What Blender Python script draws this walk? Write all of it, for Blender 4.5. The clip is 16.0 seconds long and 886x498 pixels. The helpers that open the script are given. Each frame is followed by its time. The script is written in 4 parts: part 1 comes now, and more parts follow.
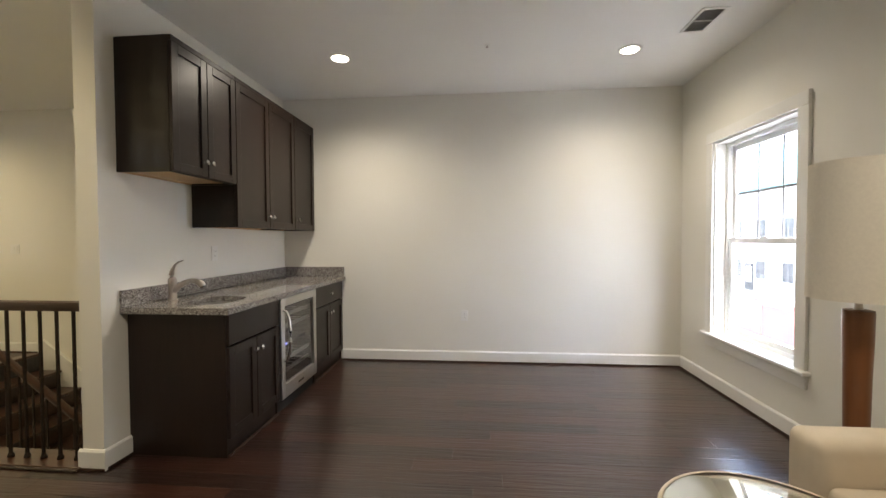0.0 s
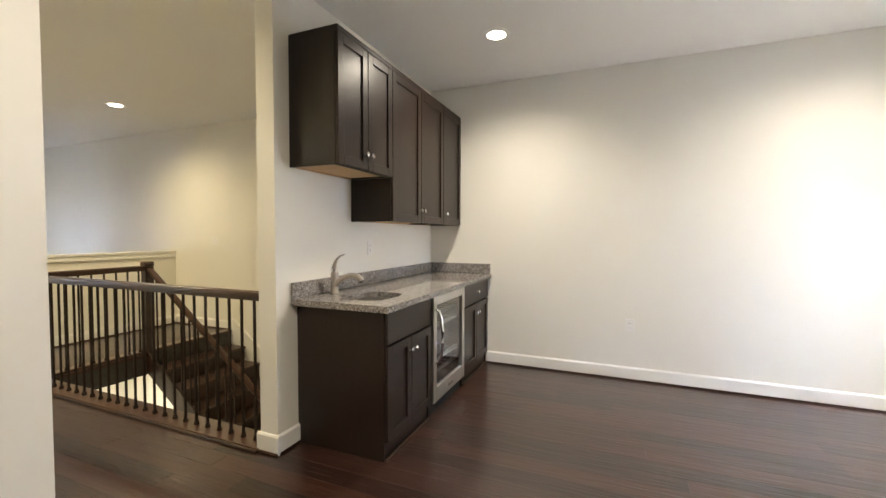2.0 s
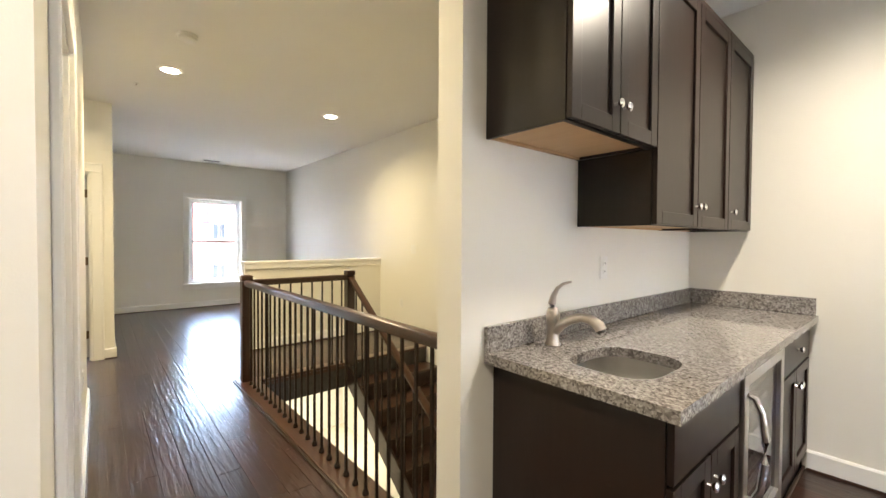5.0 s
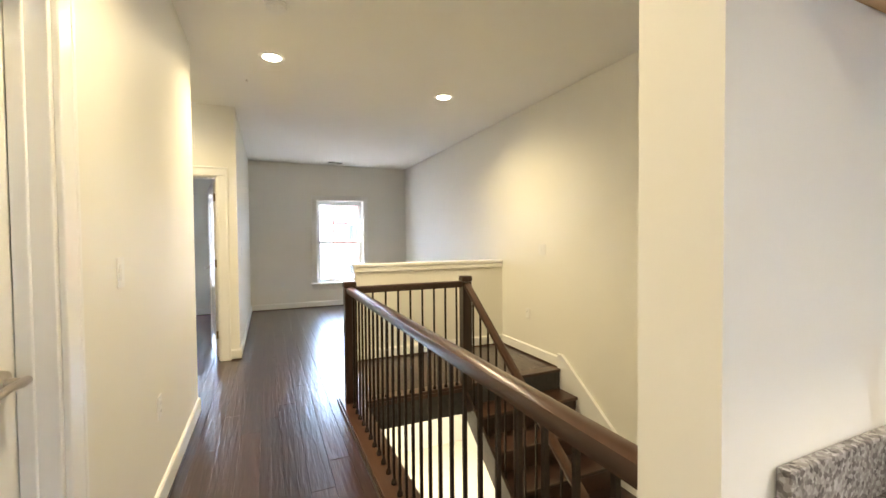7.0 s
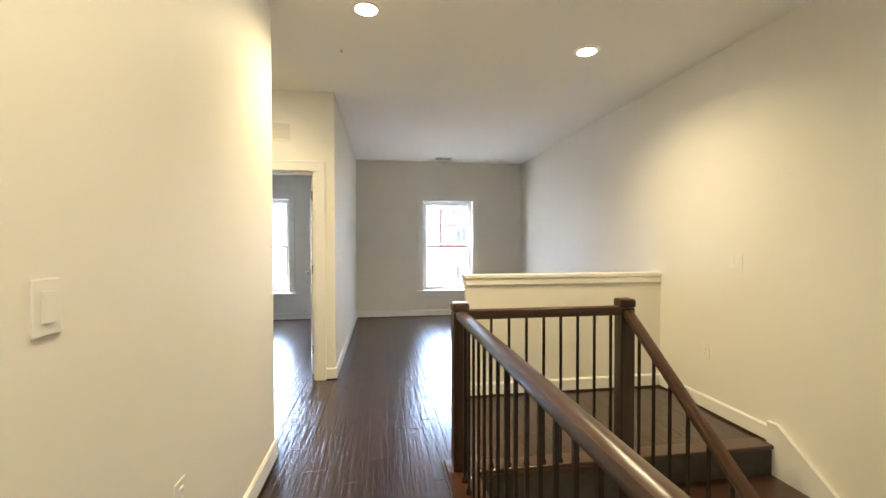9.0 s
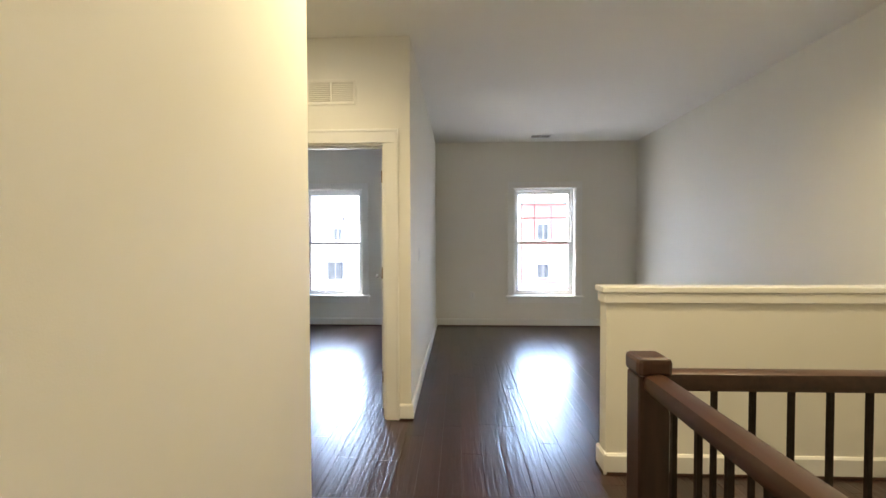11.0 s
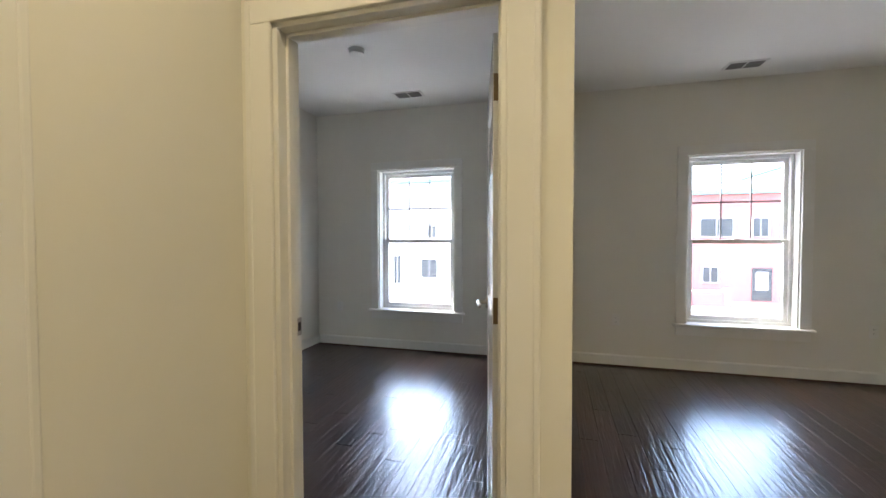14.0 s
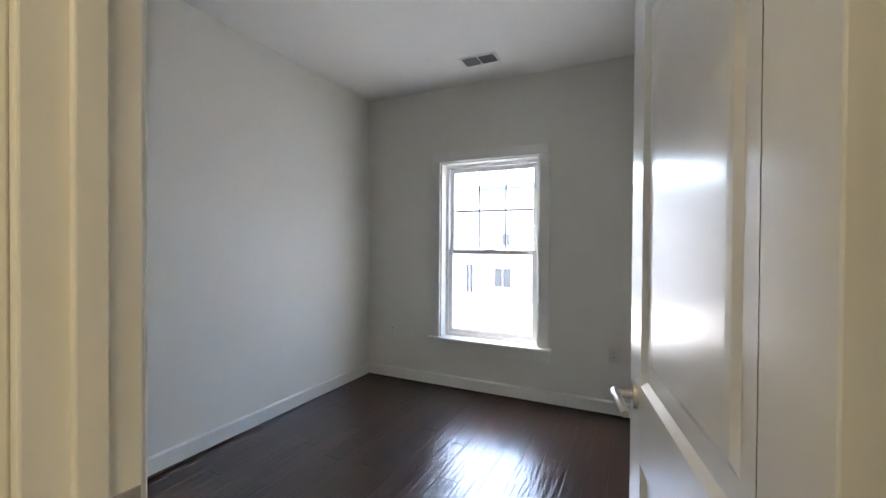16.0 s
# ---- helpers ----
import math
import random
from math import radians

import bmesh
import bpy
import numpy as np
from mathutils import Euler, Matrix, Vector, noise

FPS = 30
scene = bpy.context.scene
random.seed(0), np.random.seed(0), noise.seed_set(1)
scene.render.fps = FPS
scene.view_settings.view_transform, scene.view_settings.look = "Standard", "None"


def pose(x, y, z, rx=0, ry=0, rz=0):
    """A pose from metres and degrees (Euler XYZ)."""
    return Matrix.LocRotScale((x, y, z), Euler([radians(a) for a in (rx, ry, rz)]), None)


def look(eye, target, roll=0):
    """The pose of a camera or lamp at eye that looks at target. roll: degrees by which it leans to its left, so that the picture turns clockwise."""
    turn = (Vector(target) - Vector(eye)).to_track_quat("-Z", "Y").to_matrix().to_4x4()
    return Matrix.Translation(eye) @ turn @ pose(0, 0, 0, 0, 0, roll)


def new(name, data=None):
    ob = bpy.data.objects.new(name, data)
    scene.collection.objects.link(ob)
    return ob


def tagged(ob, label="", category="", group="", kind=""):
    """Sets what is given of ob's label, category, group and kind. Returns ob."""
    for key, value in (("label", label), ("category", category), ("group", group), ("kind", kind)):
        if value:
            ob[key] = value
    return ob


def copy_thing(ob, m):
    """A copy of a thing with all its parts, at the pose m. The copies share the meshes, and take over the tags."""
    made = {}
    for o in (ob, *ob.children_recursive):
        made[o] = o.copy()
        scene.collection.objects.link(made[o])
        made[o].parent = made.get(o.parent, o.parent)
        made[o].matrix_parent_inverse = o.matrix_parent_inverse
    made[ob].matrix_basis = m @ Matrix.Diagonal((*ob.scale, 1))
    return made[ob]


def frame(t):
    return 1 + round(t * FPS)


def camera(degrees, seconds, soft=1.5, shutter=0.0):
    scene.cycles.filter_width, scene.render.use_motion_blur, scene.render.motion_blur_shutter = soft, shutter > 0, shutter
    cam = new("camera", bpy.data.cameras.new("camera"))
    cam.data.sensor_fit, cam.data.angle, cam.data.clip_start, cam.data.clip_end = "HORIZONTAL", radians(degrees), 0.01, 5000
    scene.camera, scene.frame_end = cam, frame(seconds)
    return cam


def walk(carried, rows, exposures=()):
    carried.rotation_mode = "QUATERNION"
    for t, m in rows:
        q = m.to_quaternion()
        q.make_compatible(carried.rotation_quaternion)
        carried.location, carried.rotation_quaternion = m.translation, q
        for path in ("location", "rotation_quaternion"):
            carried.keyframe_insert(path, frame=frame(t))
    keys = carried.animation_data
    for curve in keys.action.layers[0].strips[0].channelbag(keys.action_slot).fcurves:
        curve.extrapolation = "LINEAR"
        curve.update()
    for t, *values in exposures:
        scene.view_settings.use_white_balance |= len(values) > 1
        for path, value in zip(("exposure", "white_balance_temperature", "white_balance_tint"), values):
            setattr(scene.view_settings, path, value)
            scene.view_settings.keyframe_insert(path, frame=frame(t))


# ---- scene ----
cam = camera(94.9, 16.0)
PATH = [
    (0, (0.811, 0.213, 1.307), (0.631, 2.204, 1.257), -0.3),
    (0.5, (0.725, 0.267, 1.297), (0.402, 2.24, 1.243), -0.3),
    (1, (0.673, 0.318, 1.305), (0.174, 2.254, 1.241), -0.2),
    (1.5, (0.587, 0.415, 1.303), (-0.064, 2.306, 1.256), -0.1),
    (2, (0.49, 0.509, 1.306), (-0.279, 2.354, 1.235), 0.1),
    (2.5, (0.395, 0.641, 1.31), (-0.516, 2.42, 1.22), -0.1),
    (3, (0.298, 0.754, 1.315), (-0.753, 2.454, 1.239), -0.1),
    (3.5, (0.17, 0.922, 1.318), (-1.013, 2.533, 1.256), 0.2),
    (4, (0.04, 1.069, 1.323), (-1.27, 2.579, 1.274), 0.4),
    (6.5, (-0.785, 1.676, 1.339), (-2.558, 2.6, 1.289), -0.5),
    (7, (-0.977, 1.769, 1.341), (-2.814, 2.56, 1.289), -0.5),
    (7.5, (-1.205, 1.83, 1.349), (-3.086, 2.508, 1.285), 0.4),
    (8, (-1.445, 1.887, 1.342), (-3.369, 2.431, 1.287), 0.5),
    (8.5, (-1.708, 1.916, 1.35), (-3.663, 2.335, 1.299), 0.0),
    (9, (-1.956, 1.922, 1.351), (-3.934, 2.217, 1.319), -0.1),
    (9.5, (-2.22, 1.913, 1.356), (-4.211, 2.095, 1.328), -0.2),
    (10, (-2.501, 1.891, 1.336), (-4.499, 1.97, 1.298), -0.5),
    (12.5, (-4.003, 1.66, 1.344), (-5.979, 1.359, 1.303), 0.1),
    (13, (-4.299, 1.605, 1.337), (-6.259, 1.208, 1.298), -0.4),
    (13.5, (-4.578, 1.535, 1.334), (-6.52, 1.058, 1.287), -0.1),
    (14, (-4.882, 1.411, 1.328), (-6.809, 0.881, 1.27), -0.1),
    (14.5, (-5.158, 1.329, 1.329), (-7.063, 0.724, 1.268), 0.0),
    (15, (-5.465, 1.252, 1.355), (-7.339, 0.556, 1.303), 0.4),
    (15.5, (-5.685, 1.17, 1.336), (-7.523, 0.381, 1.323), 0.8),
    (16, (-5.882, 1.084, 1.345), (-7.685, 0.217, 1.325), 0.4),
]
EXPOSURES = [(0.0, 4.9), (1.5, 5.3), (3.5, 5.7), (6.5, 5.85), (7.0, 5.85), (9.0, 5.7), (10.0, 5.6), (12.5, 4.95), (14.5, 5.0), (16.0, 5.1)]
walk(cam, [(t, look(eye, target, roll)) for t, eye, target, roll in PATH], EXPOSURES)


# ---------------------------------------------------------------- light
HALL_K = (1.0, 0.80, 0.46)
world = bpy.data.worlds.new("sky")
scene.world = world
world.use_nodes = True
wn = world.node_tree.nodes
sky = wn.new("ShaderNodeTexSky")
sky.sky_type = "NISHITA"
sky.sun_disc = False
sky.sun_elevation, sky.sun_rotation = radians(60), radians(180)
sky.air_density, sky.dust_density, sky.ozone_density = 1.0, 4.0, 1.0
wn["Background"].inputs["Strength"].default_value = 0.15
world.node_tree.links.new(sky.outputs["Color"], wn["Background"].inputs["Color"])
sun = new("sun", bpy.data.lights.new("sun", "SUN"))
sun.data.energy, sun.data.angle, sun.data.color = 0.5, radians(40), (1.0, 0.97, 0.92)
sun.matrix_world = look((0, -14, 24), (0, 0, 0))

# Added unseen: the mirrored pair at y 0.9; x -2.3 and -5.4, inferred.
LAMPS = [(-0.346, 3.557, 1), (2.017, 3.643, 1), (-0.346, 0.9, 1), (2.017, 0.9, 1), (-4.914, 3.485, 0), (-4.58, 1.827, 0), (-2.3, 1.827, 0), (-5.4, 0.82, 0)]
for lx, ly, room in LAMPS:
    lamp = new("recessed_bulb", bpy.data.lights.new("recessed_bulb", "SPOT"))
    lamp.data.energy = ((3.5 if lx < 0 else 2.4) if ly > 2 else 2.9) if room else (2.4 if lx > -4 else 2.9 if ly > 3 else 1.05 if ly < 1 else 3.2)
    lamp.data.color = (1.0, 0.875, 0.71) if room else HALL_K
    lamp.data.spot_size, lamp.data.spot_blend, lamp.data.shadow_soft_size = radians(158), 1.0, 0.07
    lamp.matrix_world = look((lx, ly, 2.79), (lx, ly + 0.0001, 0))
# Unseen fill light without a fixture, added to brighten the lower landing.
low = new("lower_landing_bulb", bpy.data.lights.new("lower_landing_bulb", "SPOT"))
low.data.energy, low.data.color, low.data.spot_size, low.data.spot_blend, low.data.shadow_soft_size = 3.5, (1.0, 0.88, 0.68), radians(165), 1.0, 0.1
low.matrix_world = look((-5.5, 3.6, -0.31), (-5.5, 3.6001, -2))


# ---------------------------------------------------------------- materials
def mat(name, color, rough=0.5, metal=0.0, spec=0.5, noise_scale=0.0, noise_amt=0.0, bump=0.0, bump_scale=200.0, coat=0.0, emit=0.0):
    m = bpy.data.materials.new(name)
    m.use_nodes = True
    n, l = m.node_tree.nodes, m.node_tree.links
    b = n["Principled BSDF"]
    b.inputs["Base Color"].default_value = (*color, 1)
    b.inputs["Roughness"].default_value = rough
    b.inputs["Metallic"].default_value = metal
    b.inputs["Specular IOR Level"].default_value = spec
    b.inputs["Coat Weight"].default_value = coat
    b.inputs["Coat Roughness"].default_value = 0.15
    if emit:
        b.inputs["Emission Color"].default_value = (*color, 1)
        b.inputs["Emission Strength"].default_value = emit
    co = n.new("ShaderNodeTexCoord")
    if noise_amt:
        t = n.new("ShaderNodeTexNoise")
        t.inputs["Scale"].default_value, t.inputs["Detail"].default_value = noise_scale, 6
        l.new(co.outputs["Object"], t.inputs["Vector"])
        r = n.new("ShaderNodeValToRGB")
        r.color_ramp.elements[0].position, r.color_ramp.elements[1].position = 0.3, 0.7
        r.color_ramp.elements[0].color = (*[c * (1 - noise_amt) for c in color], 1)
        r.color_ramp.elements[1].color = (*[min(1, c * (1 + noise_amt)) for c in color], 1)
        l.new(t.outputs["Fac"], r.inputs["Fac"])
        l.new(r.outputs["Color"], b.inputs["Base Color"])
    if bump:
        t2 = n.new("ShaderNodeTexNoise")
        t2.inputs["Scale"].default_value, t2.inputs["Detail"].default_value = bump_scale, 3
        l.new(co.outputs["Object"], t2.inputs["Vector"])
        bp = n.new("ShaderNodeBump")
        bp.inputs["Strength"].default_value, bp.inputs["Distance"].default_value = bump, 0.002
        l.new(t2.outputs["Fac"], bp.inputs["Height"])
        l.new(bp.outputs["Normal"], b.inputs["Normal"])
    return m


def wood_mat(name, dark, light, stretch, rough, coat, bump, scrape=0.0):
    """Stained wood: grain along the axis whose stretch is small; each plank takes its own tone."""
    m = bpy.data.materials.new(name)
    m.use_nodes = True
    n, l = m.node_tree.nodes, m.node_tree.links
    b = n["Principled BSDF"]
    geo, info, tc = n.new("ShaderNodeNewGeometry"), n.new("ShaderNodeObjectInfo"), n.new("ShaderNodeTexCoord")
    add = n.new("ShaderNodeMath")
    add.operation = "ADD"
    l.new(geo.outputs["Random Per Island"], add.inputs[0])
    l.new(info.outputs["Random"], add.inputs[1])
    fr = n.new("ShaderNodeMath")
    fr.operation = "FRACT"
    l.new(add.outputs[0], fr.inputs[0])
    mp = n.new("ShaderNodeMapping")
    mp.inputs["Scale"].default_value = stretch
    l.new(geo.outputs["Position"], mp.inputs["Vector"])
    off = n.new("ShaderNodeVectorMath")
    off.operation = "ADD"
    l.new(mp.outputs["Vector"], off.inputs[0])
    sc = n.new("ShaderNodeMath")
    sc.operation = "MULTIPLY"
    sc.inputs[1].default_value = 37.0
    l.new(fr.outputs[0], sc.inputs[0])
    l.new(sc.outputs[0], off.inputs[1])
    g = n.new("ShaderNodeTexNoise")
    g.inputs["Scale"].default_value, g.inputs["Detail"].default_value, g.inputs["Distortion"].default_value = 1.0, 8, 0.6
    l.new(off.outputs[0], g.inputs["Vector"])
    mixf = n.new("ShaderNodeMath")
    mixf.operation = "MULTIPLY_ADD"
    l.new(fr.outputs[0], mixf.inputs[0])
    mixf.inputs[1].default_value = 0.45
    mixf.use_clamp = True
    half = n.new("ShaderNodeMath")
    half.operation = "MULTIPLY"
    half.inputs[1].default_value = 0.55
    l.new(g.outputs["Fac"], half.inputs[0])
    l.new(half.outputs[0], mixf.inputs[2])
    r = n.new("ShaderNodeValToRGB")
    r.color_ramp.elements[0].position, r.color_ramp.elements[1].position = 0.2, 0.8
    r.color_ramp.elements[0].color, r.color_ramp.elements[1].color = (*dark, 1), (*light, 1)
    l.new(mixf.outputs[0], r.inputs["Fac"])
    l.new(r.outputs["Color"], b.inputs["Base Color"])
    b.inputs["Roughness"].default_value = rough
    b.inputs["Coat Weight"].default_value, b.inputs["Coat Roughness"].default_value = coat, 0.22
    bp = n.new("ShaderNodeBump")
    bp.inputs["Strength"].default_value, bp.inputs["Distance"].default_value = bump, 0.001
    l.new(g.outputs["Fac"], bp.inputs["Height"])
    last = bp
    if scrape:
        mp2 = n.new("ShaderNodeMapping")
        mp2.inputs["Scale"].default_value = (3.0, 42.0, 1.0)
        l.new(geo.outputs["Position"], mp2.inputs["Vector"])
        s = n.new("ShaderNodeTexNoise")
        s.inputs["Scale"].default_value, s.inputs["Detail"].default_value, s.inputs["Distortion"].default_value = 1.0, 2, 0.8
        l.new(mp2.outputs["Vector"], s.inputs["Vector"])
        b2 = n.new("ShaderNodeBump")
        b2.inputs["Strength"].default_value, b2.inputs["Distance"].default_value = scrape, 0.004
        l.new(s.outputs["Fac"], b2.inputs["Height"])
        l.new(bp.outputs["Normal"], b2.inputs["Normal"])
        last = b2
    l.new(last.outputs["Normal"], b.inputs["Normal"])
    l.new(last.outputs["Normal"], b.inputs["Coat Normal"])
    return m


def granite_mat():
    m = bpy.data.materials.new("granite")
    m.use_nodes = True
    n, l = m.node_tree.nodes, m.node_tree.links
    b = n["Principled BSDF"]
    geo = n.new("ShaderNodeNewGeometry")
    v = n.new("ShaderNodeTexVoronoi")
    v.inputs["Scale"].default_value = 150
    t = n.new("ShaderNodeTexNoise")
    t.inputs["Scale"].default_value, t.inputs["Detail"].default_value = 55, 8
    for k in (v, t):
        l.new(geo.outputs["Position"], k.inputs["Vector"])
    sep = n.new("ShaderNodeSeparateColor")
    l.new(v.outputs["Color"], sep.inputs["Color"])
    mx = n.new("ShaderNodeMix")
    mx.inputs["Factor"].default_value = 0.55
    l.new(sep.outputs[0], mx.inputs["A"])
    l.new(t.outputs["Fac"], mx.inputs["B"])
    r = n.new("ShaderNodeValToRGB")
    r.color_ramp.interpolation = "B_SPLINE"
    stops = [(0.15, (0.05, 0.045, 0.043)), (0.36, (0.15, 0.135, 0.125)), (0.5, (0.25, 0.23, 0.215)), (0.66, (0.34, 0.32, 0.305)), (0.85, (0.48, 0.46, 0.44))]
    r.color_ramp.elements[0].position, r.color_ramp.elements[0].color = stops[0][0], (*stops[0][1], 1)
    r.color_ramp.elements[1].position, r.color_ramp.elements[1].color = stops[-1][0], (*stops[-1][1], 1)
    for p, c in stops[1:-1]:
        r.color_ramp.elements.new(p).color = (*c, 1)
    l.new(mx.outputs["Result"], r.inputs["Fac"])
    l.new(r.outputs["Color"], b.inputs["Base Color"])
    b.inputs["Roughness"].default_value = 0.07
    return m


def glass_mat(name, tint=(1, 1, 1), rough=0.0):
    m = bpy.data.materials.new(name)
    m.use_nodes = True
    b = m.node_tree.nodes["Principled BSDF"]
    b.inputs["Base Color"].default_value = (*tint, 1)
    b.inputs["Roughness"].default_value = rough
    b.inputs["Transmission Weight"].default_value = 1.0
    b.inputs["IOR"].default_value = 1.45
    return m


PAINT = mat("wall_paint", (0.80, 0.78, 0.71), 0.55, spec=0.35, noise_scale=1.3, noise_amt=0.012, bump=0.10, bump_scale=260)
CEIL = mat("ceiling_paint", (0.87, 0.86, 0.82), 0.85, spec=0.2, noise_scale=1.1, noise_amt=0.012, bump=0.12, bump_scale=220)
TRIM = mat("white_trim_paint", (0.82, 0.81, 0.77), 0.28, noise_scale=3, noise_amt=0.012, bump=0.03, bump_scale=60)
DOORP = mat("door_paint", (0.80, 0.79, 0.76), 0.22, noise_scale=3, noise_amt=0.012, bump=0.05, bump_scale=45)
VINYL = mat("window_vinyl", (0.85, 0.86, 0.86), 0.35, noise_scale=5, noise_amt=0.01)
GRID = mat("window_grid", (0.26, 0.26, 0.265), 0.4, noise_scale=5, noise_amt=0.02)
FLOORW = wood_mat("espresso_floorboards", (0.013, 0.0052, 0.0036), (0.049, 0.0185, 0.0122), (1.6, 26.0, 26.0), 0.36, 0.85, 0.3, 0.85)
FLOORW.node_tree.nodes["Principled BSDF"].inputs["Specular IOR Level"].default_value = 0.3
FLOORW.node_tree.nodes["Principled BSDF"].inputs["Coat Roughness"].default_value = 0.18
RAILW = wood_mat("stained_oak_rail", (0.020, 0.0085, 0.005), (0.075, 0.034, 0.020), (2.0, 40.0, 40.0), 0.28, 0.3, 0.2)
POSTW = wood_mat("stained_oak_post", (0.020, 0.0085, 0.005), (0.080, 0.036, 0.021), (40.0, 40.0, 2.0), 0.28, 0.3, 0.2)
CABW = wood_mat("espresso_cabinet", (0.010, 0.0054, 0.0036), (0.022, 0.0115, 0.0078), (45.0, 45.0, 2.5), 0.36, 0.06, 0.12)
CABW.node_tree.nodes["Principled BSDF"].inputs["Specular IOR Level"].default_value = 0.38
MAPLE = wood_mat("maple_ply", (0.50, 0.31, 0.15), (0.66, 0.44, 0.24), (3.0, 25.0, 25.0), 0.5, 0.0, 0.1)
IRON = mat("dark_bronze_iron", (0.030, 0.020, 0.015), 0.42, 0.6, noise_scale=60, noise_amt=0.2, bump=0.05)
NICKEL = mat("satin_nickel", (0.52, 0.47, 0.42), 0.28, 1.0, noise_scale=50, noise_amt=0.03)
BRONZE = mat("hinge_nickel", (0.24, 0.17, 0.10), 0.42, 1.0, noise_scale=50, noise_amt=0.05)
STEEL = mat("brushed_steel", (0.60, 0.585, 0.56), 0.30, 1.0, noise_scale=30, noise_amt=0.04)
CHROME = mat("polished_chrome", (0.75, 0.75, 0.75), 0.12, 1.0)
GRANITE = granite_mat()
GLASS = glass_mat("clear_glass")
TINTED = glass_mat("cooler_glass", (0.62, 0.62, 0.65))
TINTED.node_tree.nodes["Principled BSDF"].inputs["IOR"].default_value = 2.1
PLATE = mat("white_plastic", (0.80, 0.79, 0.75), 0.35, noise_scale=8, noise_amt=0.01)
SLOT = mat("dark_slot", (0.05, 0.045, 0.04), 0.6, noise_scale=20, noise_amt=0.2)
GREYVENT = mat("vent_grey", (0.24, 0.235, 0.225), 0.5, noise_scale=20, noise_amt=0.1)
FABRIC = mat("cream_upholstery", (0.66, 0.57, 0.44), 0.9, spec=0.2, noise_scale=9, noise_amt=0.05, bump=0.5, bump_scale=700)
SHADE = mat("linen_shade", (0.78, 0.73, 0.63), 0.9, spec=0.1, noise_scale=80, noise_amt=0.03, bump=0.3, bump_scale=500)
LAMPW = wood_mat("walnut_lamp", (0.10, 0.035, 0.012), (0.26, 0.10, 0.035), (30.0, 30.0, 2.0), 0.3, 0.4, 0.1)
CARPET = mat("cream_carpet", (0.70, 0.66, 0.55), 0.95, spec=0.1, noise_scale=40, noise_amt=0.04, bump=0.8, bump_scale=400)
BULB = mat("lit_lens", (1.0, 0.93, 0.78), 0.5, emit=1.0)
COOLBLUE = mat("blue_display", (0.25, 0.28, 1.0), 0.5, emit=0.2)
INNER = mat("cooler_black", (0.02, 0.02, 0.022), 0.4, noise_scale=20, noise_amt=0.1)
MIRROR = mat("table_glass_top", (0.70, 0.72, 0.68), 0.04, 1.0)
BRICKP = mat("pale_red_brick", (0.23, 0.085, 0.078), 0.9, noise_scale=6, noise_amt=0.12, bump=0.3, bump_scale=30)
STUCCO = mat("pale_siding", (0.32, 0.31, 0.30), 0.9, noise_scale=3, noise_amt=0.06)
TEALS = mat("teal_roofing", (0.08, 0.17, 0.19), 0.8, noise_scale=3, noise_amt=0.08)
EXTGL = mat("outside_window_glass", (0.02, 0.025, 0.03), 0.25, noise_scale=1, noise_amt=0.2)
GROUND = mat("pale_paving", (0.25, 0.245, 0.235), 0.95, noise_scale=0.7, noise_amt=0.15, bump=0.4, bump_scale=8)


# ---------------------------------------------------------------- mesh helpers
def box(bm, x0, y0, z0, x1, y1, z1, bevel=0.0):
    r = bmesh.ops.create_cube(bm, size=1.0, matrix=Matrix.LocRotScale(((x0 + x1) / 2, (y0 + y1) / 2, (z0 + z1) / 2), None, (abs(x1 - x0), abs(y1 - y0), abs(z1 - z0))))
    if bevel:
        edges = list({e for v in r["verts"] for e in v.link_edges})
        bmesh.ops.bevel(bm, geom=edges, offset=bevel, segments=2, profile=0.5, affect="EDGES")
    return bm


def boxed(x0, y0, z0, x1, y1, z1, bevel=0.0):
    return box(bmesh.new(), x0, y0, z0, x1, y1, z1, bevel)


def cyl(bm, a, b, r0, r1=None, seg=16):
    a, b = Vector(a), Vector(b)
    m = Matrix.Translation((a + b) / 2) @ (b - a).to_track_quat("Z", "Y").to_matrix().to_4x4()
    bmesh.ops.create_cone(bm, cap_ends=True, segments=seg, radius1=r0, radius2=r0 if r1 is None else r1, depth=(b - a).length, matrix=m)
    return bm


def tube(bm, pts, radii, seg=12):
    """A round bar that follows pts, with a radius for each."""
    rings = []
    pts = [Vector(p) for p in pts]
    for i, p in enumerate(pts):
        d = (pts[min(i + 1, len(pts) - 1)] - pts[max(i - 1, 0)]).normalized()
        q = d.to_track_quat("Z", "Y")
        rings.append([bm.verts.new(p + q @ Vector((math.cos(2 * math.pi * k / seg), math.sin(2 * math.pi * k / seg), 0)) * radii[i]) for k in range(seg)])
    for a, b in zip(rings, rings[1:]):
        for k in range(seg):
            bm.faces.new((a[k], a[(k + 1) % seg], b[(k + 1) % seg], b[k]))
    bm.faces.new(rings[0][::-1])
    bm.faces.new(rings[-1])
    return bm


def turned(bm, profile, x=0, y=0, seg=28, caps=True):
    """A round body from (radius, z) pairs."""
    rings = [[bm.verts.new((x + r * math.cos(2 * math.pi * k / seg), y + r * math.sin(2 * math.pi * k / seg), z)) for k in range(seg)] for r, z in profile]
    for a, b in zip(rings, rings[1:]):
        for k in range(seg):
            bm.faces.new((a[k], a[(k + 1) % seg], b[(k + 1) % seg], b[k]))
    if caps:
        bm.faces.new(rings[0][::-1])
        bm.faces.new(rings[-1])
    return bm


